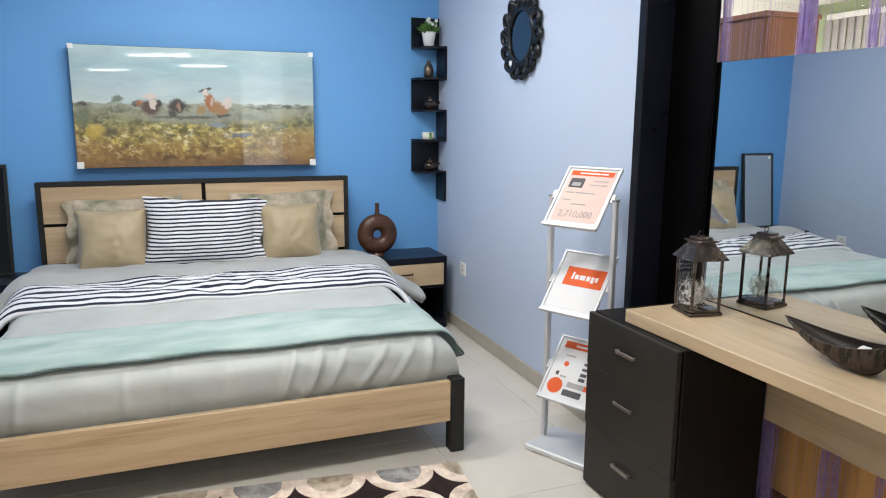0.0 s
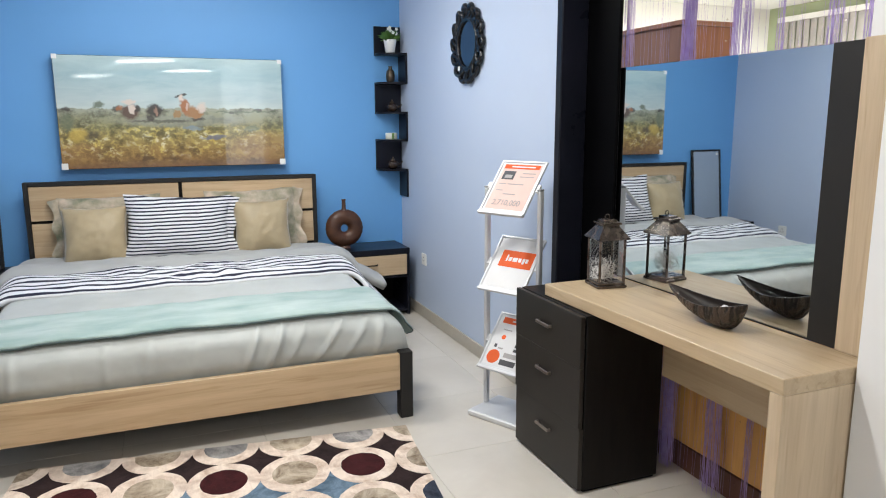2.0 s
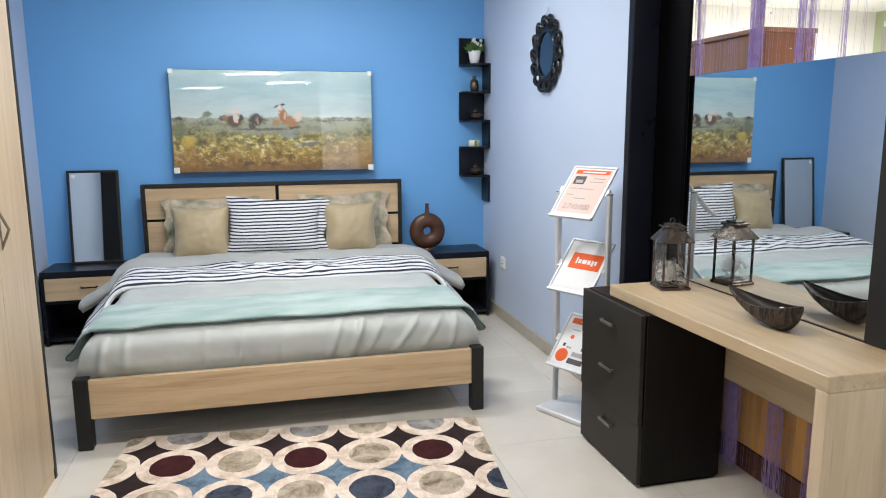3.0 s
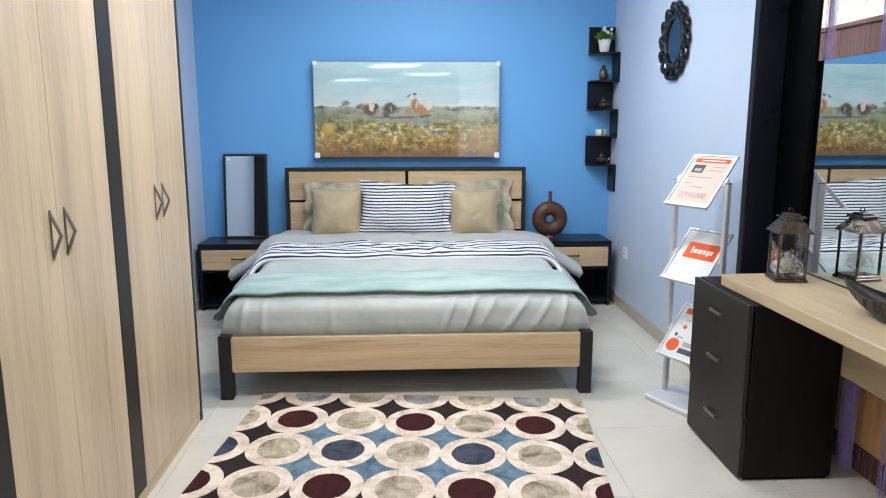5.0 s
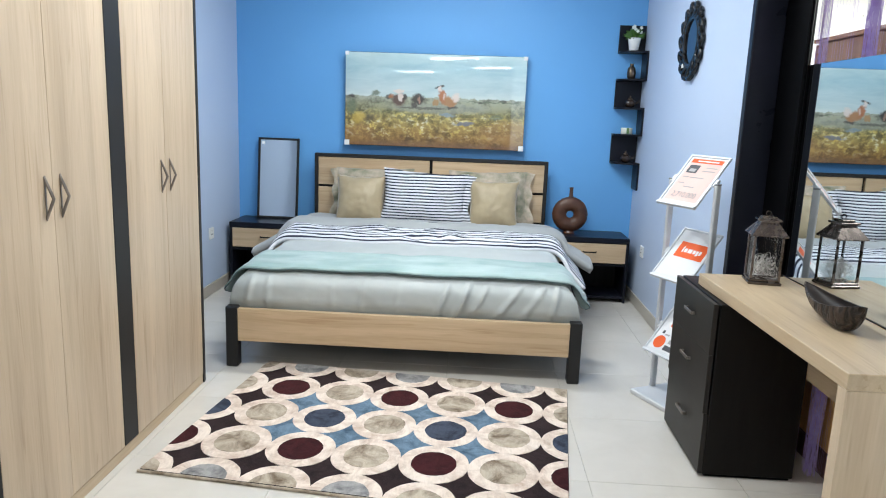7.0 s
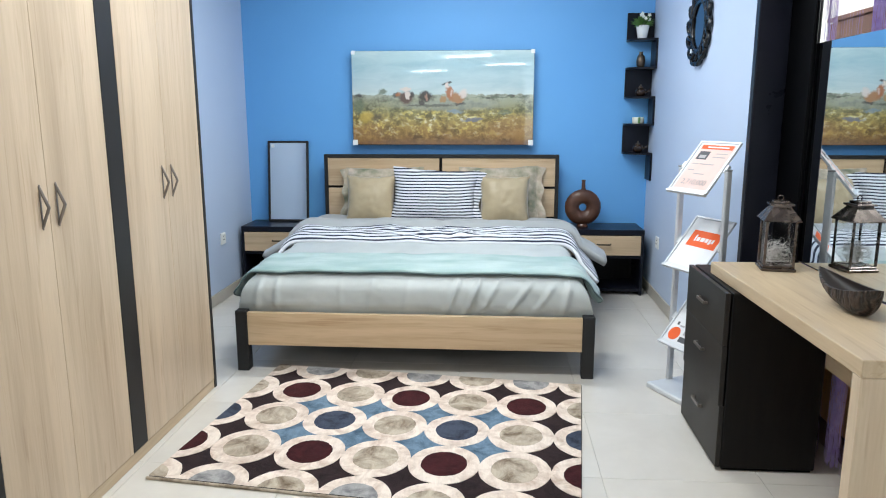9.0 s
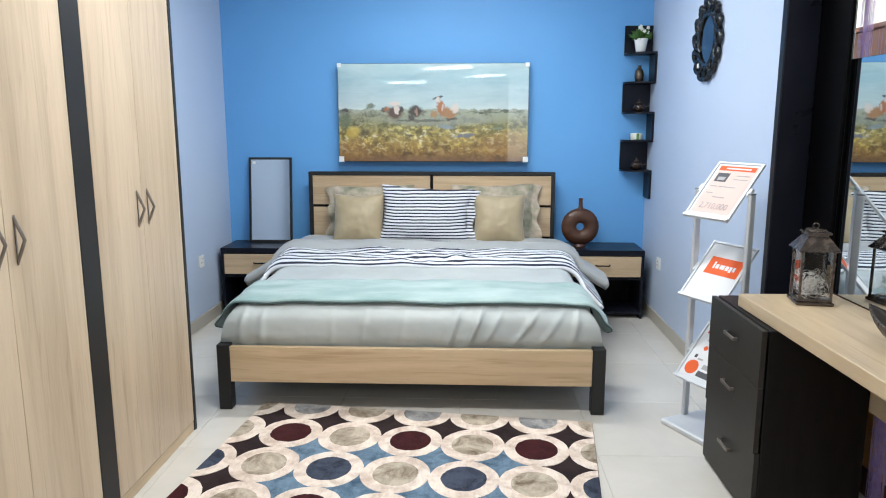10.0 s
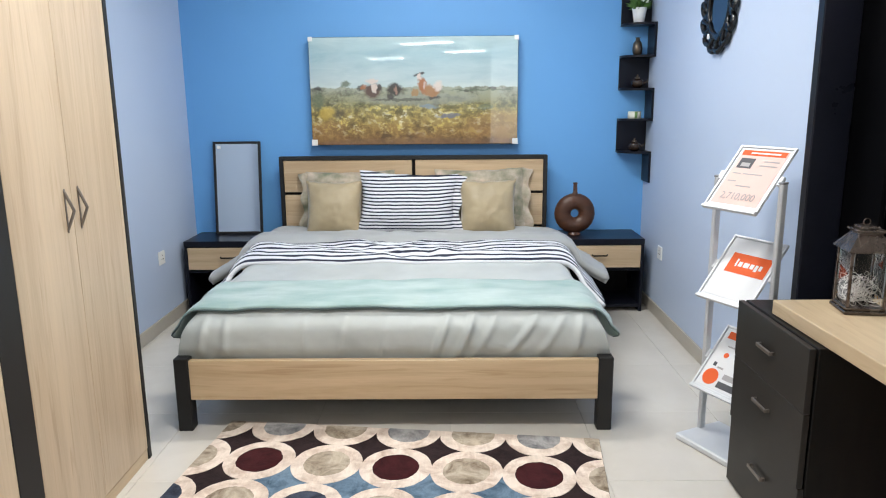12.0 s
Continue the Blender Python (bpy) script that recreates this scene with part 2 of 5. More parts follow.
def tube(points, rad, bm=None, seg=8, closed=False):
    """A round bar along points."""
    bm = bm or bmesh.new()
    pts = [Vector(p) for p in points]
    n = len(pts)
    rings = []
    for i, p in enumerate(pts):
        a = pts[(i - 1) % n] if closed or i else pts[0]
        b = pts[(i + 1) % n] if closed or i < n - 1 else pts[-1]
        d = (b - a).normalized()
        side = d.cross(Vector((0, 0, 1)) if abs(d.z) < 0.9 else Vector((1, 0, 0))).normalized()
        up = side.cross(d)
        rr = rad[i] if isinstance(rad, (list, tuple)) else rad
        rings.append([bm.verts.new(p + rr * (math.cos(2 * math.pi * k / seg) * side + math.sin(2 * math.pi * k / seg) * up)) for k in range(seg)])
    last = n if closed else n - 1
    for i in range(last):
        a, b = rings[i], rings[(i + 1) % n]
        for k in range(seg):
            bm.faces.new((a[k], a[(k + 1) % seg], b[(k + 1) % seg], b[k]))
    if not closed:
        bm.faces.new(rings[0])
        bm.faces.new(rings[-1])
    return bm


def grid(nu, nv, fn, bm=None):
    """A sheet of nu by nv cells whose corners lie at fn(u, v), u and v from 0 to 1."""
    bm = bm or bmesh.new()
    uv = bm.loops.layers.uv.verify()
    vs = [[bm.verts.new(fn(i / nu, j / nv)) for j in range(nv + 1)] for i in range(nu + 1)]
    for i in range(nu):
        for j in range(nv):
            at = ((i, j), (i + 1, j), (i + 1, j + 1), (i, j + 1))
            face = bm.faces.new([vs[a][b] for a, b in at])
            for loop, (a, b) in zip(face.loops, at):
                loop[uv].uv = (a / nu, b / nv)
    return bm


def thicken(ob, t, offset=-1):
    s = ob.modifiers.new("thickness", "SOLIDIFY")
    s.thickness, s.offset = t, offset
    return ob


# ---- the room ----
XL, XR, YB = -1.33, 1.89, 4.865
T = 0.12


def structure(name, bm, material, label):
    return solo(name, bm, material, (0, 0, 0), label, kind="structure")


structure("wall_back", box(XL - T, XR + T, YB, YB + T, 0, CEIL, 0), M["blue"], "bright blue painted wall behind the bed")
structure("wall_left", box(XL - T, XL, -3.0, YB, 0, CEIL, 0), M["lav"], "pale lavender blue painted side wall")
structure("wall_right", box(XR, XR + T, 2.436, YB, 0, CEIL, 0), M["lav"], "pale lavender blue painted side wall")
structure("wall_white", box(1.882, 1.985 + T, -2.998, 0.923, 0, CEIL, 0.003), M["white"], "white painted wall beside the dressing table")
structure("wall_return", box(1.985, 1.985 + T, 0.9235, 1.06, 0, CEIL, 0), M["white"], "white painted wall behind the dressing table end")
structure("ceiling", box(-9, 7.2, -16, 6.5, CEIL, CEIL + 0.1, 0), M["ceil"], "plain white showroom ceiling")
# the showroom behind and beside the bay
structure("wall_entry_right", box(1.985, 7.2, -3.12, -3.0, 0, CEIL, 0), M["white"], "white partition beside the bay entrance")
structure("wall_entry_left", box(-1.45, -1.215, -3.12, -3.0, 0, CEIL, 0), M["white"], "white post beside the bay entrance")
structure("wall_hall_end", box(-9, 7.2, -16.12, -16, 0, CEIL, 0), M["white"], "white far wall of the showroom")
structure("wall_hall_left", box(-9.12, -9, -16, 6.5, 0, CEIL, 0), M["white"], "white side wall of the showroom")
structure("wall_hall_right", box(7.2, 7.32, -16, 6.5, 0, CEIL, 0), M["green"], "pale green side wall of the showroom")
structure("wall_hall_back", box(-9, 7.2, 6.5, 6.62, 0, CEIL, 0), M["white"], "white rear wall of the showroom")
structure("wall_window_head", box(1.2, 1.985, -3.12, -3.0, 2.42, CEIL, 0), M["white"], "white wall over the shop window")
structure("window_sill", box(1.2, 1.985, -3.12, -3.0, 0, 0.18, 0), M["white"], "low white sill under the shop window")
for x0, x1, z0, z1 in ((1.2, 1.23, 0.18, 2.42), (1.955, 1.985, 0.18, 2.42), (1.23, 1.955, 2.385, 2.42), (1.23, 1.955, 0.18, 0.215)):
    structure("window_1", box(x0, x1, -3.06, -3.01, z0, z1, 0.003), M["alu"], "aluminium frame of the bright shop window")
# black lacquered door post between the wall and the opening
structure("door_post", box(1.943, 1.961, 2.160, 2.434, 0, CEIL, 0.004), M["black"], "glossy black board at the curtained opening")
structure("door_trim", box(1.808, 1.9425, 2.388, 2.434, 0, CEIL, 0.004), M["navyblack"], "blue-black trim board on the black post")
structure("door_jamb", box(1.967, 2.006, 2.240, 2.434, 0, CEIL, 0.004), M["anth"], "charcoal jamb of the curtained opening")
for nm, b in (("baseboard_right", box(XR - 0.011, XR + 0.001, 2.437, YB - 0.011, 0.002, 0.085, 0.002)),
              ("baseboard_left", box(XL - 0.001, XL + 0.011, -2.99, YB - 0.011, 0.002, 0.085, 0.002)),
              ("baseboard_back", box(XL, XR, YB - 0.011, YB + 0.001, 0.002, 0.085, 0.002))):
    structure(nm, b, M["skirt"], "beige ceramic tile skirting along the wall")

floor = structure("floor", box(-9, 7.2, -16, 6.5, -0.1, -0.003, 0), M["grout"], "pale beige glossy ceramic tile floor")


# ---- ceiling lamps ----
def turned(bm, mtx):
    bmesh.ops.transform(bm, matrix=mtx, verts=bm.verts)
    return bm


def tube_fixture(lx, ly, ll, turn):
    R = pose(lx, ly, 0, 0, 0, turn) @ Matrix.Translation((-lx, -ly, 0))
    e = thing("ceiling_lamp", (lx, ly, CEIL), "white fluorescent tube fitting on the ceiling", "ceiling lamp", "ceiling tube lamps")
    part("housing", turned(box(lx - ll / 2, lx + ll / 2, ly - 0.09, ly + 0.09, CEIL - 0.05, CEIL - 0.001, 0.006), R), M["plastic"], e)
    for dy in (-0.045, 0.045):
        part("tube", turned(tube([(lx - ll / 2 + 0.03, ly + dy, CEIL - 0.068), (lx + ll / 2 - 0.03, ly + dy, CEIL - 0.068)], 0.014, seg=10), R), M["lamp"], e, "glowing white tube", smooth=50)


for lx, ly, ll, watts, turn in LAMPS:
    tube_fixture(lx, ly, ll, turn)

# ---- bed ----
BX0, BX1, BYF, BYH = -0.692, 1.222, 2.722, 4.71
BXC = (BX0 + BX1) / 2
bed = thing("bed", (BXC, 3.7, 0), "double bed with oak panels and dark anthracite frame", "bed")
for x0, x1 in ((BX0, BX0 + 0.064), (BX1 - 0.064, BX1)):
    part("post", box(x0, x1, BYF, BYF + 0.064, 0, 0.338, 0.004), M["anth"], bed)
fb = part("footboard", box(BX0 + 0.064, BX1 - 0.064, BYF + 0.006, BYF + 0.036, 0.146, 0.328, 0.002), M["oak_x"], bed, "oak grain footboard")
for x0, x1 in ((BX0 + 0.012, BX0 + 0.045), (BX1 - 0.045, BX1 - 0.012)):
    part("side_rail", box(x0, x1, BYF + 0.064, BYH, 0.146, 0.328, 0.002), M["oak_y"], bed, "oak grain side rail")
part("slat_base", box(BX0 + 0.046, BX1 - 0.046, BYF + 0.07, BYH - 0.01, 0.17, 0.2, 0), M["brownblack"], bed)
HX0, HX1, HZ = -0.665, 1.188, 1.056
for x0, x1 in ((HX0, HX0 + 0.028), (HX1 - 0.028, HX1)):
    part("headboard_post", box(x0, x1, BYH, BYH + 0.06, 0, HZ, 0.003), M["anth"], bed)
part("headboard_rail", box(HX0 + 0.028, HX1 - 0.028, BYH, BYH + 0.06, HZ - 0.026, HZ, 0.003), M["anth"], bed)
part("headboard_back", box(HX0 + 0.028, HX1 - 0.028, BYH + 0.03, BYH + 0.05, 0.3, HZ - 0.026, 0), M["brownblack"], bed)
for x0, x1 in ((HX0 + 0.029, BXC - 0.012), (BXC + 0.012, HX1 - 0.029)):
    for z0, z1 in ((0.81, HZ - 0.028), (0.572, 0.79), (0.34, 0.552)):
        part("headboard_panel", box(x0, x1, BYH + 0.006, BYH + 0.03, z0, z1, 0.002), M["oak_x"], bed, "oak grain panel")
solo("mattress", box(BX0 + 0.06, BX1 - 0.06, BYF + 0.125, BYH - 0.02, 0.2, 0.50, 0.05, seg=4), M["sheet"], (BXC, 3.7, 0.2), "thick white mattress on the bed", "mattress", smooth=40)


def sag(y):
    """Height of the made bed along its length."""
    return 0.525 + 0.045 * min(max((y - 2.75) / 1.3, 0), 1)


def over(s, half, r, flare):
    """Across the bed: outward distance and drop for a length s of cloth from the middle."""
    a, sg = abs(s), (1 if s > 0 else -1)
    q = half - r
    if a <= q:
        return sg * a, 0.0
    arc = r * 1.35
    if a <= q + arc:
        t = (a - q) / r
        return sg * (q + r * math.sin(t)), r * (1 - math.cos(t))
    rest = a - q - arc
    x, z = q + r * math.sin(1.35), r * (1 - math.cos(1.35))
    return sg * (x + rest * flare), z + rest * math.sqrt(max(1 - flare * flare, 0))


def fbm(x, y, z, o=3):
    return noise.fractal(Vector((x, y, z)), 0.8, 2.1, o)


def wave(x, y):
    """Soft unevenness of the made bed."""
    return 0.012 * fbm(x * 2.2, y * 2.2, 1.0)


YE, RE = 2.885, 0.105


# top x, bottom x and depth of the creases in the hanging front
CREASES = [(0.52, 0.45, 0.020), (0.63, 0.55, 0.026), (0.74, 0.62, 0.012), (0.92, 0.76, 0.016), (1.04, 0.90, 0.012), (1.10, 1.06, 0.016),
           (0.06, 0.03, 0.006), (0.25, 0.22, 0.004), (-0.46, -0.47, 0.010), (-0.55, -0.58, 0.014), (-0.12, -0.12, 0.005)]


def duvet_pt(u, v):
    s = (u - 0.5) * 2.12
    ylen = YE - 0.30 + v * 1.95          # the front part hangs over the mattress end
    x, d = over(s, 0.92, 0.10, 0.15)
    side = max(0.0, min(1.0, d / 0.16))
    if ylen < YE:
        t = YE - ylen
        if t < RE * 1.5:
            y, dz = YE - RE * math.sin(t / RE), RE * (1 - math.cos(t / RE))
        else:
            y, dz = YE - RE, RE * (1 - math.cos(1.5)) + (t - 1.5 * RE)
        front = min(1.0, t / 0.12)
    else:
        y, dz, front = ylen, 0.0, 0.0
    z = sag(y) - max(d, dz) - 0.25 * min(d, dz)
    calm = min(1.0, max(0.0, (z - 0.315) / 0.06))
    ridges = 0.0
    for xa, xb, amp in CREASES:
        mid = xa + (xb - xa) * (0.53 - z) / 0.20
        q = (x + BXC - mid) / 0.017
        ridges += amp * math.exp(-q * q) * (1 - 0.55 * q)
    folds = front * calm * (ridges + 0.007 * fbm(x * 4 + z * 3, z * 4, 7.0))
    y -= folds + front * 0.022 * calm
    x += side * 0.02 * math.sin(y * 19 + 2.5 * fbm(y * 2, 2, 5)) * (1 if s > 0 else -1)
    z += wave(x, y) * (1 - 0.5 * side) * (1 - front)
    return Vector((BXC + x, y, max(z, 0.262 if not front else 0.27)))


duvet = thing("duvet", (BXC, 3.7, 0.5), "sage grey satin duvet turned back to show striped lining", "duvet")
spread = part("spread", grid(240, 110, duvet_pt), M["sage"], duvet, smooth=80)
thicken(spread, 0.02)


def fold_shape(y0, y1, z0, z1, half, length, flare, seed, push=0.0, puff=0.0):
    def fn(u, v):
        s = (u - 0.5) * 2 * length
        x, d = over(s, half, 0.13, flare)
        y = y0 + (y1 - y0) * v + 0.007 * fbm(x * 3, seed, v) - push * d
        rise = math.sin(min(v * 1.2, 1.0) * math.pi / 2) ** 0.7
        bulge = 0.008 * fbm(x * 4.0, y * 6.0, seed) + 0.004 * math.sin(x * 9 + seed + 9 * v)
        bulge += 0.014 * fbm(x * 7.0, y * 11.0, seed + 4) * math.exp(-((x - 0.02) / 0.35) ** 2)
        z = z0 + (z1 - z0) * rise + wave(x, y) + bulge * min(1, v * 4) + puff * math.sin(math.pi * min(v / 0.55, 1)) ** 0.7 - d
        return Vector((BXC + x, y, z))
    return fn


fold = part("striped_fold", grid(110, 26, fold_shape(3.60, 4.00, 0.566, 0.606, 0.98, 1.16, 0.70, 2.0, 0.9)), M["stripe_fold"], duvet, "navy and white striped lining folded out", smooth=80)
thicken(fold, 0.025)
roll = part("turned_edge", grid(110, 28, fold_shape(3.95, 4.56, 0.585, 0.588, 1.03, 1.26, 0.88, 6.0, 0.35, 0.040)), M["greyfold"], duvet, "grey cotton edge rolled below the pillows", smooth=80)
thicken(roll, 0.05)


def throw_pt(u, v):
    s = (u - 0.5) * 2 * 1.105
    e = max(0.0, (abs(s) - 0.97) / 0.135)
    v = 0.45 + (v - 0.45) * math.sqrt(max(1 - 0.86 * e * e, 0.05))   # rounded ends
    x, d = over(s, 0.945, 0.11, 0.55)
    corner = min(1, d / 0.15)
    y = 2.835 + 0.365 * v + 0.006 * fbm(x * 2.5, v * 0.6, 3.3) + corner * 0.05 * (1 - v) * (abs(s) - 0.95)
    front = max(0.0, YE - y)
    dz = RE - math.sqrt(max(RE * RE - front * front, 0)) if front < RE else RE
    z = sag(y) + 0.022 + wave(x, y) - max(d, dz) - 0.25 * min(d, dz) + 0.003 * fbm(x * 6, y * 8, 8.0)
    x += (0.025 * math.sin(v * 9 + 1) * corner) * (1 if s > 0 else -1)
    return Vector((BXC + x, y - 0.014 * min(1, front / 0.04), z))


throw = thing("throw_blanket", (BXC, 2.98, 0.5), "sea green plush throw blanket laid across the bed", "blanket")
tb = part("blanket", grid(120, 30, throw_pt), M["teal"], throw, smooth=80)
thicken(tb, 0.011, 0)
part("piping", tube([throw_pt(k / 90, 0.0) + Vector((0, -0.004, -0.002)) for k in range(91)], 0.0036, seg=6), M["piping"], throw, "thin dark edge piping", smooth=60)


def pillow_bm(w, h, d, cx, cy, cz, lean, yaw=0.0, flange=0.0, seed=0.0, pinch=0.06, wr=0.006, roll=0.0, sides=(1,)):
    """A stuffed pillow, w wide and h high, whose base centre stands at (cx, cy, cz), leaning back."""
    bm = bmesh.new()
    n = 26
    vs = {}
    for side in (1, -1):
        for i in range(n + 1):
            for j in range(n + 1):
                a, b = -1 + 2 * i / n, -1 + 2 * j / n
                edge = max(abs(a), abs(b)) >= 1 - 1e-6
                if side < 0 and edge:
                    vs[side, i, j] = vs[1, i, j]
                    continue
                px = a * w / 2 * (1 - pinch * (1 - b * b))
                pz = b * h / 2 * (1 - pinch * (1 - a * a)) + 0.006 * fbm(a * 2 + seed, 3, seed)
                th = d / 2 * (max(1 - abs(a) ** 2.6, 0) * max(1 - abs(b) ** 2.6, 0)) ** 0.55
                th += wr * fbm(a * 3.5 + seed, b * 3.5, seed) * (0 if edge else 1)
                vs[side, i, j] = bm.verts.new((px, -side * th, pz + h / 2))
        for i in range(n):
            for j in range(n):
                q = [vs[side, i, j], vs[side, i + 1, j], vs[side, i + 1, j + 1], vs[side, i, j + 1]]
                bm.faces.new(q if side > 0 else q[::-1])
    for sd in sides if flange else ():
        grid(6, 26, lambda u, v: Vector((sd * (w / 2 - 0.012 + u * flange + 0.012 * math.sin(v * 14) * u - pinch * w / 2 * 4 * v * (1 - v)), 0.01 * math.sin(v * 17 + u * 3), h * (0.015 + 0.97 * v) + 0.01 * u * math.sin(v * 5))), bm)
    bmesh.ops.transform(bm, matrix=pose(cx, cy, cz, -lean, roll, yaw), verts=bm.verts)
    return bm


def pillow(name, label, material, *a, **k):
    return solo(name, pillow_bm(*a, **k), M[material], (a[3], a[4], a[5]), label, "pillow", smooth=75)


pillow("sham_pillow", "green and beige printed pillow against the headboard", "sham", 0.62, 0.42, 0.14, -0.165, 4.60, 0.55, 13, seed=1.0, flange=0.055, sides=(-1,), roll=-1.0)
pillow("sham_pillow", "green and beige printed pillow against the headboard", "sham", 0.62, 0.43, 0.14, 0.725, 4.60, 0.55, 13, seed=4.0, flange=0.06, roll=-1.0)
pillow("cushion", "sand gold satin square cushion on the bed", "gold", 0.385, 0.38, 0.17, -0.255, 4.44, 0.545, 15, seed=2.0, pinch=0.09)
pillow("cushion", "sand gold satin square cushion on the bed", "gold", 0.385, 0.38, 0.17, 0.765, 4.44, 0.545, 15, seed=5.0, pinch=0.09)
pillow("striped_pillow", "navy and white striped pillow propped in the middle", "stripe_pillow", 0.66, 0.425, 0.17, 0.225, 4.42, 0.555, 16, seed=3.0, flange=0.06, roll=2.6, pinch=0.085, wr=0.012)


# ---- nightstands ----
def nightstand(x0, x1, inner):
    e = thing("nightstand", ((x0 + x1) / 2, 4.67, 0), "blue-black nightstand with oak drawer and open niche", "nightstand", "nightstands beside the bed")
    y0, y1 = 4.49, 4.85
    part("top", box(x0, x1, y0, y1, 0.468, 0.508, 0.003), M["navyblack"], e)
    for a, b in ((x0 + 0.001, x0 + 0.022), (x1 - 0.022, x1 - 0.001)):
        part("side_panel", box(a, b, y0 + 0.003, y1, 0.0, 0.468, 0.002), M["navyblack"], e)
    part("back_panel", box(x0 + 0.022, x1 - 0.022, y1 - 0.012, y1 - 0.002, 0.03, 0.468, 0), M["brownblack"], e)
    part("bottom_board", box(x0 + 0.022, x1 - 0.022, y0 + 0.01, y1 - 0.012, 0.03, 0.05, 0.002), M["navyblack"], e)
    part("shelf", box(x0 + 0.022, x1 - 0.022, y0 + 0.02, y1 - 0.012, 0.285, 0.303, 0.002), M["navyblack"], e)
    dr = part("drawer", box(x0 + 0.024, x1 - 0.024, y0 - 0.002, y0 + 0.018, 0.312, 0.462, 0.002), M["oak_x"], e, "oak grain drawer front")
    cx = (x0 + x1) / 2
    part("handle", tube([(cx - 0.05, y0 - 0.002, 0.40), (cx - 0.045, y0 - 0.02, 0.397), (cx + 0.045, y0 - 0.02, 0.397), (cx + 0.05, y0 - 0.002, 0.40)], 0.005), M["brownblack"], dr, "dark metal handle", smooth=50)


nightstand(1.222, 1.822, -1)
nightstand(-1.29, -0.695, 1)


# ---- wardrobe ----
WX0, WX1, WY0, WY1, WH = -1.325, -0.722, 0.858, 2.502, 2.2
war = thing("wardrobe", (-1.02, 1.68, 0), "tall oak four-door wardrobe with anthracite frame", "wardrobe")
part("side_panel", box(WX0, WX1 + 0.002, WY1 - 0.026, WY1, 0, WH, 0.002), M["anth"], war)
part("side_panel", box(WX0, WX1 + 0.002, WY0 - 0.014, WY0 + 0.004, 0, WH, 0.002), M["anth"], war)
part("upright_strip", box(WX0 + 0.02, WX1 + 0.002, WY0 + 0.014, WY0 + 0.095, 0, WH - 0.031, 0.002), M["anth"], war, "anthracite upright strip")
# black box recessed in the open gap, standing in for its shade
part("gap_filler", box(WX0 + 0.02, WX1 - 0.03, WY0 + 0.0042, WY0 + 0.0138, 0.01, WH - 0.031, 0), M["black"], war)
part("back_panel", box(WX0, WX0 + 0.01, WY0 + 0.0955, WY1 - 0.026, 0.03, WH - 0.03, 0), M["brownblack"], war)
part("top_panel", box(WX0, WX1, WY0 + 0.0042, WY1 - 0.026, WH - 0.03, WH, 0.002), M["anth"], war)
part("bottom_panel", box(WX0 + 0.01, WX1 - 0.03, WY0 + 0.0955, WY1 - 0.026, 0.05, 0.07, 0), M["anth"], war)
part("divider", box(WX0 + 0.01, WX1 + 0.001, 1.664, 1.776, 0.05, WH - 0.03, 0.002), M["anth"], war, "anthracite upright strip")
part("plinth", box(WX1 - 0.03, WX1 - 0.003, WY0 + 0.0955, WY1 - 0.026, 0, 0.048, 0.002), M["oak_y"], war)


M["pull"] = mottled("dark_nickel", (0.20, 0.17, 0.15), (0.28, 0.24, 0.21), 12, 0.35, 200, 0.05, 0.0005, 0.8)


def chevron(x, y, z, h=0.135, out=0.027):
    """A slim metal pull bent outwards to a point."""
    return tube([(x - 0.001, y, z + h / 2), (x + out * 0.55, y, z + h * 0.22), (x + out, y, z), (x + out * 0.55, y, z - h * 0.22), (x - 0.001, y, z - h / 2)], [0.0045, 0.005, 0.0052, 0.005, 0.0045], seg=8)


for a, b, seam in ((1.778, 2.474, 2.122), (0.9555, 1.662, 1.298)):
    for y0, y1, hs in ((a, seam - 0.0008, -1), (seam + 0.0008, b, 1)):
        d = part("door", box(WX1 - 0.020, WX1, y0, y1, 0.05, WH - 0.032, 0.0015), M["oak_z"], war, "oak grain door")
        part("handle", chevron(WX1, seam + hs * 0.042, 1.09), M["pull"], d, "bent brushed metal handle", smooth=50)
        part("handle_plate", box(WX1 + 0.0002, WX1 + 0.003, seam + hs * 0.042 - 0.0035, seam + hs * 0.042 + 0.0035, 1.018, 1.162, 0.001), M["pull"], d)


# ---- dressing table ----
TX0, TX1 = 1.602, 1.966
dt = thing("dressing_table", (1.78, 1.5, 0), "oak dressing table with large frameless mirror", "dressing table")


def tapered(bm):
    """The front edge runs slightly towards the wall at the near end."""
    for v in bm.verts:
        v.co.x += 0.024 * (2.132 - v.co.y) / 1.2 * (TX1 - v.co.x) / (TX1 - TX0)
    return bm


part("tabletop", tapered(box(TX0, TX1, 0.928, 2.132, 0.717, 0.765, 0.0025)), M["oak_y"], dt)
part("end_panel", tapered(box(TX0, TX1, 0.928, 0.972, 0, 0.7169, 0.0015)), M["oak_end"], dt)
part("modesty_panel", box(1.94, 1.958, 0.972, 1.783, 0.435, 0.7165, 0.002), M["oak_y"], dt)
part("mirror_backing", box(1.974, 1.992, 1.158, 2.172, 0.767, 1.648, 0.001), M["anth"], dt)
part("mirror_foot", box(1.9662, 1.984, 1.158, 2.155, 0.7653, 0.7695, 0), M["anth"], dt)
mg = box(1.968, 1.9735, 1.158, 2.172, 0.770, 1.648, 0.001)
bmesh.ops.transform(mg, matrix=pose(1.971, 1.64, 0, 0, 0, 0.38) @ Matrix.Translation((-1.971, -1.64, 0)), verts=mg.verts)
part("mirror", mg, M["mirror"], dt, "clear mirror glass")
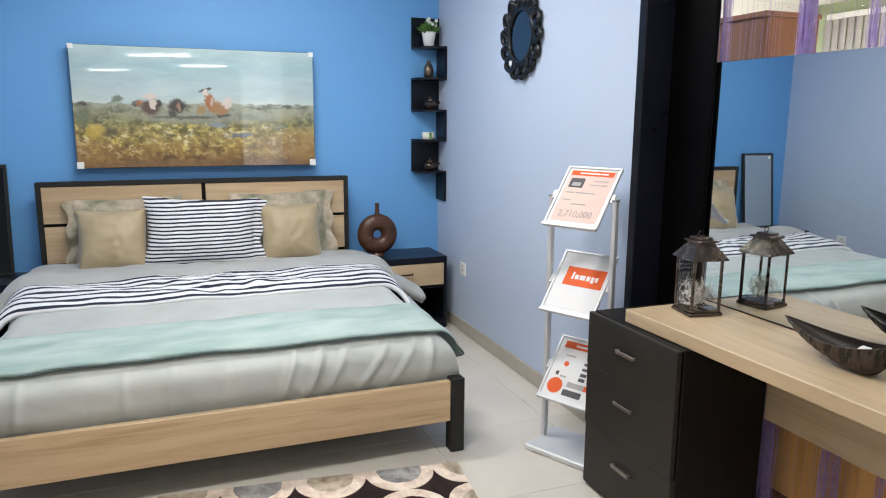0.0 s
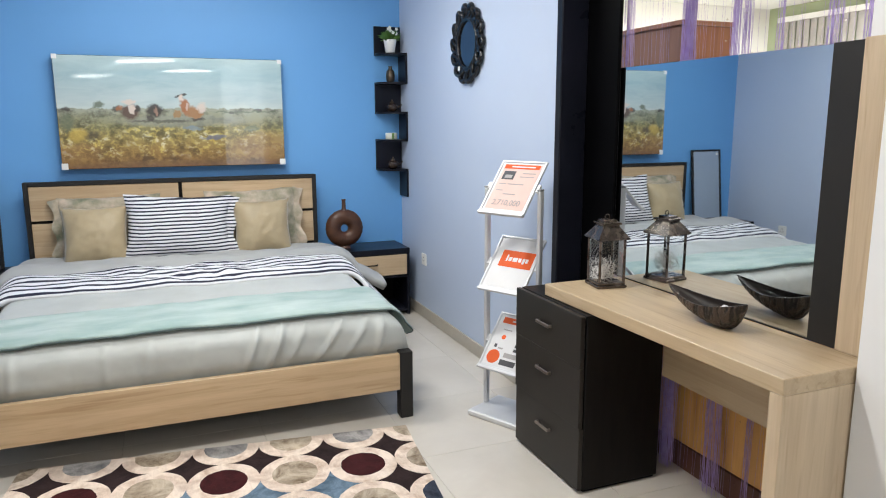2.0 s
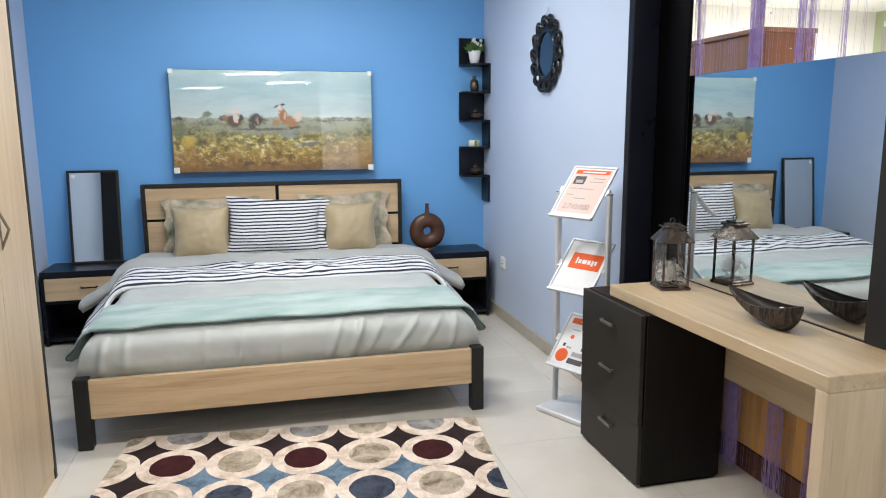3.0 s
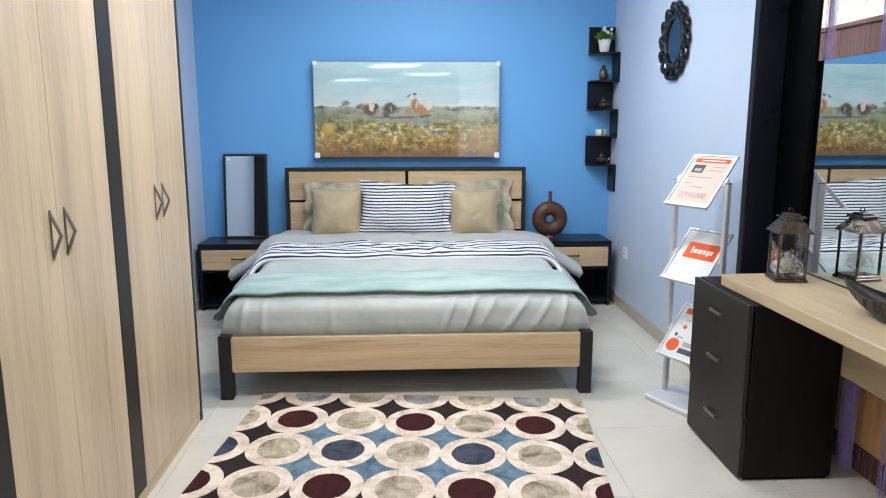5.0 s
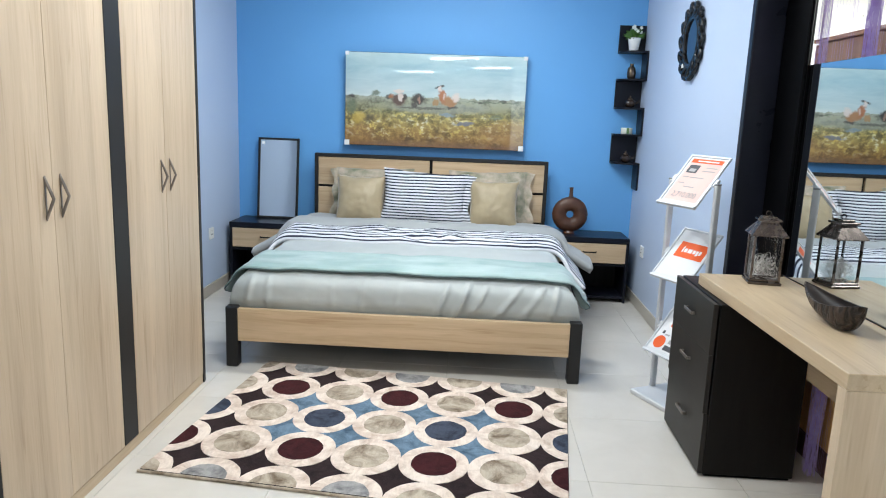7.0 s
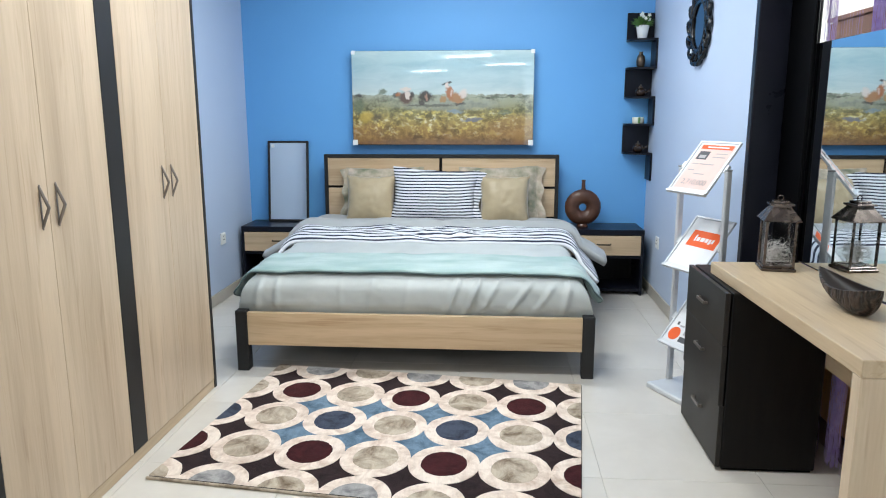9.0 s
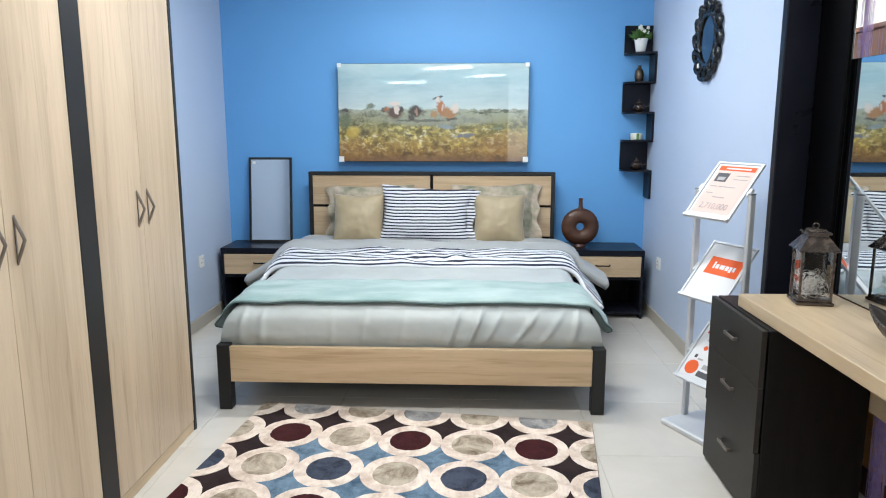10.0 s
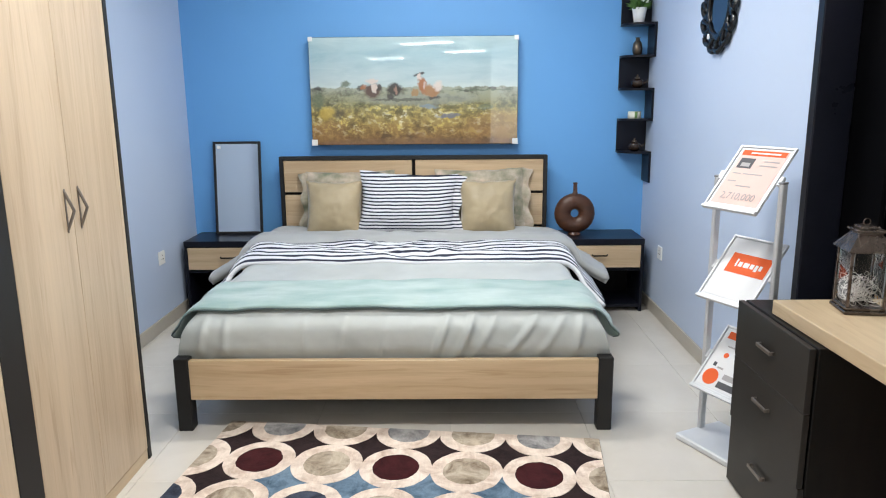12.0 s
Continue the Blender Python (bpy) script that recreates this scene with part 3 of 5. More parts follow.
part("mirror_side", box(1.962, 1.983, 1.057, 1.157, 0.766, 1.650, 0.002), M["anth"], dt, "anthracite upright strip")
part("mirror_post", box(1.958, 1.983, 0.955, 1.056, 0.766, 1.655, 0.002), M["oak_end"], dt, "oak upright")

DX0, DX1, DY0, DY1, DZ = 1.566, 1.942, 1.785, 2.304, 0.7165
du = thing("drawer_unit", (1.76, 2.04, 0), "dark brown three-drawer unit under the table end", "drawer unit")
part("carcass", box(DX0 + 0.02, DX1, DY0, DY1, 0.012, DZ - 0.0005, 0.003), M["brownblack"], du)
part("base", box(DX0 + 0.03, DX1 - 0.01, DY0 + 0.01, DY1 - 0.01, 0, 0.0118, 0), M["black"], du)
for z0, z1, hz, out in ((0.5100, 0.7150, 0.622, 0.006), (0.2690, 0.5085, 0.425, 0.005), (0.0140, 0.2675, 0.178, 0.0)):
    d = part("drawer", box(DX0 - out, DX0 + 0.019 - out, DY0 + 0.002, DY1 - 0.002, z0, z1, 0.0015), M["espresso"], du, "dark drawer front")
    yc, fx = 2.047, DX0 - out
    hb = box(fx - 0.019, fx - 0.012, yc - 0.052, yc + 0.052, hz - 0.007, hz + 0.007, 0.0022)
    for dy in (-0.0485, 0.0485):
        box(fx - 0.0122, fx - 0.0002, yc + dy - 0.0035, yc + dy + 0.0035, hz - 0.0065, hz + 0.0065, 0.0015, bm=hb)
    part("handle", hb, M["pull"], d, "brushed nickel bow handle")


# ---- picture over the bed ----
PXC, PZC = 0.273, 1.4905
m = mat("meadow_painting", (0.4, 0.4, 0.3), 0.5, Coat_Weight=1.0, Coat_Roughness=0.02)
v = coords(m)
sep = nd(m, "ShaderNodeSeparateXYZ")
ln(m, v, "Vector", sep, "Vector")
wob = noise_tex(m, v, 9.0, 6, 0.65)
a1 = nd(m, "ShaderNodeMath")
a1.operation = "MULTIPLY_ADD"
ln(m, wob, "Fac", a1, 0)
a1.inputs[1].default_value = 0.10
ln(m, sep, "Z", a1, 2)
mr = nd(m, "ShaderNodeMapRange")
mr.inputs["From Min"].default_value, mr.inputs["From Max"].default_value = -0.31, 0.41
ln(m, a1, "Value", mr, "Value")
field = ramp(m, mr, "Result", [(0.02, (0.19, 0.085, 0.025)), (0.14, (0.28, 0.165, 0.045)), (0.27, (0.30, 0.225, 0.075)), (0.38, (0.23, 0.215, 0.10)), (0.455, (0.29, 0.295, 0.20)), (0.52, (0.31, 0.33, 0.27))])
mr2 = nd(m, "ShaderNodeMapRange")
mr2.inputs["From Min"].default_value, mr2.inputs["From Max"].default_value = -0.36, 0.36
ln(m, sep, "Z", mr2, "Value")
skyw = noise_tex(m, coords(m, (1.4, 1, 6)), 2.5, 5, 0.6, 0.6)
sky = ramp(m, mr2, "Result", [(0.52, (0.52, 0.60, 0.58)), (0.62, (0.45, 0.56, 0.58)), (0.85, (0.34, 0.50, 0.55)), (1.0, (0.45, 0.60, 0.62))])
skyc = ramp(m, skyw, "Fac", [(0.35, (0.85, 0.9, 0.92)), (0.65, (1.12, 1.08, 1.05))])
sky2 = mix(m, sky, "Color", skyc, "Color", f=0.8, mode="MULTIPLY")
# flowers in the meadow
fv = coords(m, (1, 1, 1.3))
fl = noise_tex(m, fv, 24, 3, 0.6)
flm = ramp(m, fl, "Fac", [(0.49, (0, 0, 0)), (0.60, (1, 1, 1))])
band = ramp(m, mr2, "Result", [(0.08, (0.1, 0.1, 0.1)), (0.2, (1, 1, 1)), (0.33, (0.8, 0.8, 0.8)), (0.42, (0, 0, 0))])
big = noise_tex(m, fv, 4.0, 3)
bigm = ramp(m, big, "Fac", [(0.38, (0, 0, 0)), (0.6, (1, 1, 1))])
fm = mix(m, flm, "Color", band, "Color", f=1.0, mode="MULTIPLY")
fm2 = mix(m, fm, 2, bigm, "Color", f=0.8, mode="MULTIPLY")
hue = noise_tex(m, fv, 16, 2)
flc = ramp(m, hue, "Fac", [(0.3, (0.62, 0.42, 0.07)), (0.5, (0.68, 0.55, 0.16)), (0.62, (0.74, 0.68, 0.44)), (0.75, (0.36, 0.40, 0.48))])
field2 = mix(m, field, "Color", flc, "Color", fm2, 2)
dk = noise_tex(m, fv, 12, 5, 0.7)
dkr = ramp(m, dk, "Fac", [(0.36, (0.30, 0.30, 0.27)), (0.54, (1.1, 1.1, 1.05))])
field3 = mix(m, field2, 2, dkr, "Color", f=0.8, mode="MULTIPLY")
hor = nd(m, "ShaderNodeMath")
hor.operation = "MULTIPLY_ADD"
hn = noise_tex(m, coords(m, (1, 1, 0.2)), 14, 4, 0.7)
ln(m, hn, "Fac", hor, 0)
hor.inputs[1].default_value = -0.05
ln(m, sep, "Z", hor, 2)
hm = ramp(m, hor, "Value", [(0.0, (0, 0, 0)), (0.006, (1, 1, 1))])
art = mix(m, field3, 2, sky2, 2, hm, "Color")
# loose brush dabs: dx, dz, half width, half height, turn, colour, weight
RUSSET, UMBER, CREAM, SLATE, FOLIAGE, GOLD, TAN = (0.36, 0.13, 0.05), (0.045, 0.038, 0.036), (0.66, 0.56, 0.50), (0.20, 0.27, 0.33), (0.11, 0.14, 0.09), (0.55, 0.38, 0.07), (0.36, 0.19, 0.07)
DABS = ((0.55, -0.22, 0.24, 0.10, 0.1, TAN, 0.4), (-0.60, -0.25, 0.16, 0.07, 0.0, TAN, 0.35), (0.0, -0.34, 0.80, 0.030, 0.0, (0.18, 0.10, 0.045), 0.5), (0.05, -0.055, 0.50, 0.05, 0.0, (0.30, 0.33, 0.30), 0.5),
        (-0.60, -0.145, 0.07, 0.05, 0.2, GOLD, 0.65), (-0.66, -0.06, 0.05, 0.07, 0.0, FOLIAGE, 0.7), (-0.52, -0.15, 0.06, 0.035, 0.2, UMBER, 0.55), (0.49, -0.11, 0.07, 0.022, 0.1, FOLIAGE, 0.7),
        (-0.66, 0.022, 0.025, 0.018, 0.0, UMBER, 0.8), (-0.47, 0.050, 0.040, 0.026, 0.0, FOLIAGE, 0.85), (-0.36, 0.025, 0.030, 0.026, 0.0, UMBER, 0.8), (0.36, 0.000, 0.022, 0.016, 0.0, UMBER, 0.8),
        (0.54, 0.016, 0.030, 0.016, 0.0, UMBER, 0.75), (0.64, 0.012, 0.030, 0.010, 0.0, FOLIAGE, 0.8), (0.44, 0.006, 0.24, 0.007, 0.0, FOLIAGE, 0.7),
        (0.10, -0.10, 0.07, 0.018, -0.1, SLATE, 0.8), (0.24, -0.165, 0.10, 0.015, 0.1, (0.14, 0.15, 0.20), 0.85), (-0.10, -0.055, 0.24, 0.012, 0.0, UMBER, 0.6),
        (-0.285, 0.005, 0.068, 0.058, 0.2, (0.10, 0.055, 0.045), 0.95), (-0.345, 0.030, 0.026, 0.020, 0.3, RUSSET, 0.8), (-0.235, 0.024, 0.022, 0.022, 0.0, UMBER, 0.9), (-0.282, 0.070, 0.050, 0.016, 0.0, CREAM, 0.95), (-0.272, 0.022, 0.020, 0.042, 0.1, CREAM, 0.95),
        (-0.13, 0.015, 0.068, 0.048, -0.1, UMBER, 0.95), (-0.122, 0.008, 0.014, 0.030, 0.1, (0.34, 0.20, 0.15), 0.85), (-0.16, -0.035, 0.03, 0.026, 0.4, UMBER, 0.85),
        (0.01, -0.005, 0.030, 0.030, 0.0, TAN, 0.8), (0.115, 0.0, 0.070, 0.048, -0.3, (0.36, 0.17, 0.07), 0.9), (0.165, 0.035, 0.034, 0.040, -0.2, CREAM, 0.9), (0.058, 0.045, 0.034, 0.062, 0.1, RUSSET, 0.95), (0.135, -0.045, 0.055, 0.012, 0.0, UMBER, 0.8),
        (0.035, 0.112, 0.048, 0.009, 0.15, UMBER, 0.9), (0.040, 0.098, 0.017, 0.024, 0.0, CREAM, 0.95), (0.072, 0.040, 0.010, 0.032, 0.2, CREAM, 0.6))
flat_v = coords(m, (1, 0, 1))
fray = nd(m, "ShaderNodeTexNoise", Scale=26.0, Detail=3.0, Roughness=0.6)
ln(m, flat_v, "Vector", fray, "Vector")
shift = nd(m, "ShaderNodeVectorMath")
shift.operation = "MULTIPLY_ADD"
ln(m, fray, "Color", shift, 0)
shift.inputs[1].default_value = (0.055, 0, 0.045)
ln(m, flat_v, "Vector", shift, 2)
for dx, dz, rx, rz, turn, tint, weight in DABS:
    place = nd(m, "ShaderNodeMapping")
    place.vector_type = "TEXTURE"
    place.inputs["Location"].default_value = (dx + 0.027, 0, dz + 0.022)
    place.inputs["Rotation"].default_value = (0, -turn, 0)
    place.inputs["Scale"].default_value = (rx, 1, rz)
    ln(m, shift, "Vector", place, "Vector")
    far_ = nd(m, "ShaderNodeVectorMath")
    far_.operation = "LENGTH"
    ln(m, place, "Vector", far_, 0)
    mask = ramp(m, far_, "Value", [(0.62, (weight, weight, weight)), (1.0, (0, 0, 0))])
    tone = nd(m, "ShaderNodeRGB")
    tone.outputs[0].default_value = (*tint, 1)
    art = mix(m, art, 2, tone, "Color", mask, "Color")
ln(m, art, 2, bsdf(m), "Base Color")
M["art"] = m

pic = thing("picture", (PXC, 4.82, PZC), "wide meadow landscape picture under glossy acrylic", "picture")
part("backing", box(PXC - 0.711, PXC + 0.711, 4.781, 4.862, PZC - 0.361, PZC + 0.361, 0.002), M["black"], pic, "dark edge of the picture")
part("print", box(PXC - 0.709, PXC + 0.709, 4.7765, 4.7808, PZC - 0.359, PZC + 0.359, 0.001), M["art"], pic)
for sx in (-1, 1):
    part("corner_protector", box(PXC + sx * 0.694 - 0.0195, PXC + sx * 0.694 + 0.0195, 4.7735, 4.80, PZC - 0.364, PZC - 0.322, 0.002), M["plastic"], pic, "white plastic corner")
    part("corner_protector", box(PXC + sx * 0.698 - 0.015, PXC + sx * 0.698 + 0.015, 4.7745, 4.80, PZC + 0.334, PZC + 0.364, 0.002), M["plastic"], pic, "white plastic corner")

# ---- standing mirror on the left nightstand ----
sm = thing("standing_mirror", (-0.985, 4.76, 0.508), "tall narrow mirror in dark grey frame leaning on the wall", "mirror")
SM = pose(-0.985, 4.765, 0.5085, -6.5, 0, 1.1)
W2, H2, FW = 0.166, 0.652, 0.017


def placed(bm, mtx):
    bmesh.ops.transform(bm, matrix=mtx, verts=bm.verts)
    return bm


for x0, x1, z0, z1 in ((-W2, -W2 + FW, 0, H2), (W2 - FW, W2, 0, H2), (-W2 + FW, W2 - FW, 0, FW), (-W2 + FW, W2 - FW, H2 - FW, H2)):
    part("frame_bar", placed(box(x0, x1, -0.01, 0.012, z0, z1, 0.002), SM), M["anth"], sm)
part("glass", placed(box(-W2 + FW, W2 - FW, -0.004, 0.002, FW, H2 - FW, 0), SM), M["mirror"], sm, "mirror glass")
part("backing", placed(box(-W2 + FW, W2 - FW, 0.003, 0.010, FW, H2 - FW, 0), SM), M["brownblack"], sm)
part("price_tag", placed(box(-W2 + FW + 0.012, -W2 + FW + 0.036, -0.0055, -0.0042, H2 - FW - 0.035, H2 - FW - 0.012, 0), SM), M["plastic"], sm, "small white price sticker")

# ---- ring vase on the right nightstand ----
M["vasewood"] = mottled("carved_brown_wood", (0.050, 0.018, 0.009), (0.095, 0.036, 0.017), 9, 0.35, 90, 0.3, 0.003, stretch=(1, 1, 2.5))
va = thing("vase", (1.374, 4.66, 0.508), "round brown wooden ring vase with short neck", "vase")
bm = bmesh.new()
NU, NV, RB, RT = 72, 22, 0.083, 0.056
rows_ = []
for i in range(NU):
    a = 2 * math.pi * i / NU
    ring = []
    for j in range(NV):
        b = 2 * math.pi * j / NV
        rib = 1 + 0.018 * math.cos(a * 24)
        rr = RB + RT * rib * math.cos(b)
        ring.append(bm.verts.new((1.374 + rr * math.cos(a), 4.66 + 0.045 * rib * math.sin(b), 0.658 + rr * math.sin(a))))
    rows_.append(ring)
for i in range(NU):
    for j in range(NV):
        p, q = rows_[i], rows_[(i + 1) % NU]
        bm.faces.new((p[j], q[j], q[(j + 1) % NV], p[(j + 1) % NV]))
part("body", bm, M["vasewood"], va, smooth=60)
part("neck", lathe([(0.024, 0.0), (0.015, 0.02), (0.0135, 0.07), (0.017, 0.083), (0.012, 0.083), (0.010, 0.04)], (1.374, 4.66, 0.787), 20), M["vasewood"], va, smooth=50)
part("foot", lathe([(0.044, 0.0), (0.046, 0.006), (0.036, 0.022)], (1.374, 4.66, 0.5085), 24), M["vasewood"], va, smooth=50)

# ---- corner shelf ----
cs = thing("corner_shelf", (1.80, 4.78, 1.48), "black zigzag corner shelf mounted on two walls", "shelf")
SX, SY, BT = 1.685, 4.69, 0.014
for z1, z0 in ((2.12, 1.908), (1.70, 1.484), (1.28, 1.060)):
    part("back_panel", box(SX, XR - 0.001, YB - 0.016, YB - 0.001, z0 + BT, z1, 0.0015), M["navyblack"], cs)
for z1, z0 in ((1.908, 1.70), (1.484, 1.28), (1.060, 0.862)):
    part("side_panel", box(XR - 0.016, XR - 0.001, SY, YB - 0.001, z0 + (BT if z0 > 0.9 else 0), z1 - 0.0005, 0.0015), M["navyblack"], cs)
for z in (1.908, 1.70, 1.484, 1.28, 1.060):
    bm = bmesh.new()
    out = [(XR - 0.002, YB - 0.002), (SX, YB - 0.002), (SX, YB - 0.05)]
    cxr, cyr, rx, ry = XR - 0.05, YB - 0.05, XR - 0.05 - SX, YB - 0.05 - SY
    out += [(cxr - rx * math.cos(k / 10 * math.pi / 2), cyr - ry * math.sin(k / 10 * math.pi / 2)) for k in range(1, 11)]
    out += [(XR - 0.002, SY)]
    f = bm.faces.new([bm.verts.new((x, y, z)) for x, y in out])
    e = bmesh.ops.extrude_face_region(bm, geom=[f])
    bmesh.ops.translate(bm, verts=[g for g in e["geom"] if isinstance(g, bmesh.types.BMVert)], vec=(0, 0, BT))
    part("board", bm, M["navyblack"], cs)

M["ceramic"] = mottled("white_glazed_ceramic", (0.78, 0.79, 0.78), (0.84, 0.84, 0.83), 6, 0.18)
M["leaf"] = mottled("green_leaf", (0.035, 0.10, 0.018), (0.08, 0.19, 0.035), 30, 0.45, 90, 0.1)
M["petal"] = mottled("white_petal", (0.72, 0.75, 0.68), (0.80, 0.82, 0.76), 30, 0.6)
M["soil"] = mottled("dark_soil", (0.03, 0.022, 0.015), (0.06, 0.045, 0.03), 60, 0.95)
pp = thing("potted_plant", (1.785, 4.775, 1.922), "small green plant with white flowers in white pot", "plant")
PX, PY, PZ = 1.785, 4.775, 1.9225
part("pot", lathe([(0.030, 0), (0.034, 0.006), (0.048, 0.088), (0.048, 0.096), (0.043, 0.096), (0.040, 0.08), (0.02, 0.078)], (PX, PY, PZ), 28), M["ceramic"], pp, "white ceramic pot", smooth=40)
rnd = random.Random(5)
bm = bmesh.new()
for k in range(120):
    a, el = rnd.uniform(0, 2 * math.pi), rnd.uniform(0.1, 1.35)
    L = rnd.uniform(0.055, 0.115)
    d = Vector((math.cos(a) * math.cos(el) * 0.9, math.sin(a) * math.cos(el) * 0.72, math.sin(el)))
    side = d.cross(Vector((0, 0, 1))).normalized() * rnd.uniform(0.006, 0.012)
    b0 = Vector((PX, PY, PZ + 0.085)) + Vector((rnd.uniform(-0.02, 0.02), rnd.uniform(-0.02, 0.02), 0))
    mid, tip = b0 + d * L * 0.55 + Vector((0, 0, 0.012)), b0 + d * L - Vector((0, 0, 0.01))
    for vv in (mid, tip):
        vv.x, vv.y = min(vv.x, XR - 0.02), min(vv.y, YB - 0.02)
    q = [bm.verts.new(c) for c in (b0, mid + side, tip, mid - side)]
    bm.faces.new((q[0], q[1], q[2]))
    bm.faces.new((q[0], q[2], q[3]))
part("foliage", bm, M["leaf"], pp)
bm = bmesh.new()
for k in range(9):
    c = Vector((PX + rnd.uniform(-0.035, 0.05), PY - rnd.uniform(0.0, 0.05), PZ + rnd.uniform(0.12, 0.185)))
    for j in range(5):
        a = 2 * math.pi * j / 5 + k
        e1 = Vector((math.cos(a), -0.4, math.sin(a))).normalized()
        e2 = Vector((-math.sin(a), 0.1, math.cos(a)))
        bm.faces.new([bm.verts.new(c + x) for x in (Vector((0, 0, 0)), e1 * 0.009 + e2 * 0.006, e1 * 0.016, e1 * 0.009 - e2 * 0.006)])
part("flowers", bm, M["petal"], pp, "white flowers")
part("soil", lathe([(0.041, 0.0), (0.02, 0.004), (0.001, 0.006)], (PX, PY, PZ + 0.08), 16), M["soil"], pp)

M["bronze"] = mottled("antique_bronze", (0.10, 0.075, 0.055), (0.22, 0.17, 0.13), 14, 0.3, 120, 0.1, 0.001, 0.9)
M["darkglaze"] = mottled("dark_brown_glaze", (0.018, 0.010, 0.007), (0.04, 0.022, 0.014), 10, 0.15)
solo("small_vase", lathe([(0.022, 0), (0.030, 0.01), (0.034, 0.045), (0.028, 0.08), (0.014, 0.095), (0.013, 0.108), (0.019, 0.114), (0.014, 0.114), (0.010, 0.1)], (1.782, 4.77, 1.7145), 26), M["bronze"], (1.782, 4.77, 1.7145), "small bronze bottle vase on the shelf", "vase", smooth=45)
for z in (1.4985, 1.0745):
    t_ = thing("teapot_ornament", (1.79, 4.765, z), "small dark glazed pot with lid on the shelf", "ornament", "dark pots on the corner shelf")
    part("body", lathe([(0.02, 0), (0.036, 0.012), (0.045, 0.035), (0.036, 0.055), (0.016, 0.062)], (1.79, 4.765, z), 26), M["darkglaze"], t_, smooth=50)
    part("lid", lathe([(0.017, 0.0), (0.014, 0.010), (0.005, 0.014), (0.006, 0.024), (0.001, 0.028)], (1.79, 4.765, z + 0.0622), 18), M["bronze"], t_, "bronze knob lid", smooth=50)
    part("spout", tube([(1.83, 4.755, z + 0.03), (1.85, 4.75, z + 0.04), (1.86, 4.748, z + 0.056)], [0.01, 0.007, 0.005], seg=8), M["darkglaze"], t_, smooth=50)
M["wax"] = mottled("cream_wax", (0.70, 0.70, 0.60), (0.76, 0.76, 0.66), 12, 0.5)
M["greenlabel"] = mottled("green_paper_band", (0.10, 0.20, 0.06), (0.14, 0.26, 0.08), 12, 0.6)
ca = thing("candle_jar", (1.785, 4.78, 1.294), "small cream candle with a green band", "candle")
part("jar", lathe([(0.040, 0), (0.044, 0.004), (0.044, 0.044), (0.040, 0.048)], (1.785, 4.78, 1.2945), 26), M["wax"], ca, smooth=45)
part("band", box(1.776, 1.794, 4.733, 4.738, 1.297, 1.341, 0.001), M["greenlabel"], ca, "green paper band")

# ---- carved round wall mirror ----
M["smoke"] = mat("smoked_mirror", (0.13, 0.13, 0.14), 0.03, 1.0)
M["carved"] = mottled("black_carved_lacquer", (0.003, 0.003, 0.004), (0.007, 0.007, 0.009), 12, 0.22, 70, 0.15, 0.002)
wm = thing("wall_mirror", (XR, 3.562, 1.876), "round wall mirror in openwork black carved frame", "mirror")
CY, CZ = 3.562, 1.876


def ring_pts(rad, x, n=48, wav=0.0, k=0, cy=CY, cz=CZ):
    return [(x, cy + (rad + wav * math.cos(k * 2 * math.pi * i / n)) * math.cos(2 * math.pi * i / n), cz + (rad + wav * math.cos(k * 2 * math.pi * i / n)) * math.sin(2 * math.pi * i / n)) for i in range(n)]


toX = Matrix(((0, 0, -1, XR), (1, 0, 0, CY), (0, 1, 0, CZ), (0, 0, 0, 1)))
part("glass", lathe([(0.132, 0.008), (0.132, 0.014), (0.001, 0.0141)], m=toX, seg=48), M["smoke"], wm, "mirror glass")
part("inner_rim", tube(ring_pts(0.138, XR - 0.016), 0.012, seg=10, closed=True), M["carved"], wm, smooth=60)
part("bead_ring", tube(ring_pts(0.152, XR - 0.018, 96, 0.004, 32), 0.008, seg=8, closed=True), M["carved"], wm, smooth=60)
for k in range(14):
    a = 2 * math.pi * k / 14
    pts = []
    for i in range(22):
        b = 2 * math.pi * i / 22
        rr = 0.186 + 0.034 * math.cos(b)
        tt = a + (0.030 * math.sin(b) * (1.15 if math.cos(b) > 0 else 0.8) + 0.012 * math.cos(b)) / 0.19
        pts.append((XR - 0.018 - 0.006 * math.sin(b), CY + rr * math.cos(tt), CZ + rr * math.sin(tt)))
    part("scroll", tube(pts, [0.0125 + 0.004 * math.cos(2 * math.pi * i / 22) for i in range(22)], seg=8, closed=True), M["carved"], wm, smooth=60)
    a2 = a + math.pi / 14
    pts = [(XR - 0.016, CY + r_ * math.cos(a2 + tw), CZ + r_ * math.sin(a2 + tw)) for r_, tw in ((0.150, -0.05), (0.175, 0.03), (0.197, 0.02), (0.213, -0.05))]
    part("leaf", tube(pts, [0.009, 0.013, 0.015, 0.009], seg=8), M["carved"], wm, smooth=60)

part("price_tag", box(XR - 0.034, XR - 0.031, 3.635, 3.662, 1.728, 1.752, 0.0005), M["plastic"], wm, "small white price sticker")
part("hanging_wire", tube([(XR - 0.012, CY - 0.03, CZ + 0.215), (XR - 0.006, CY, CZ + 0.275), (XR - 0.012, CY + 0.03, CZ + 0.215)], 0.0014, seg=6), M["steel"], wm, "thin hanging wire")

# ---- sockets ----
M["slot"] = mat("dark_slot", (0.02, 0.02, 0.02), 0.6)


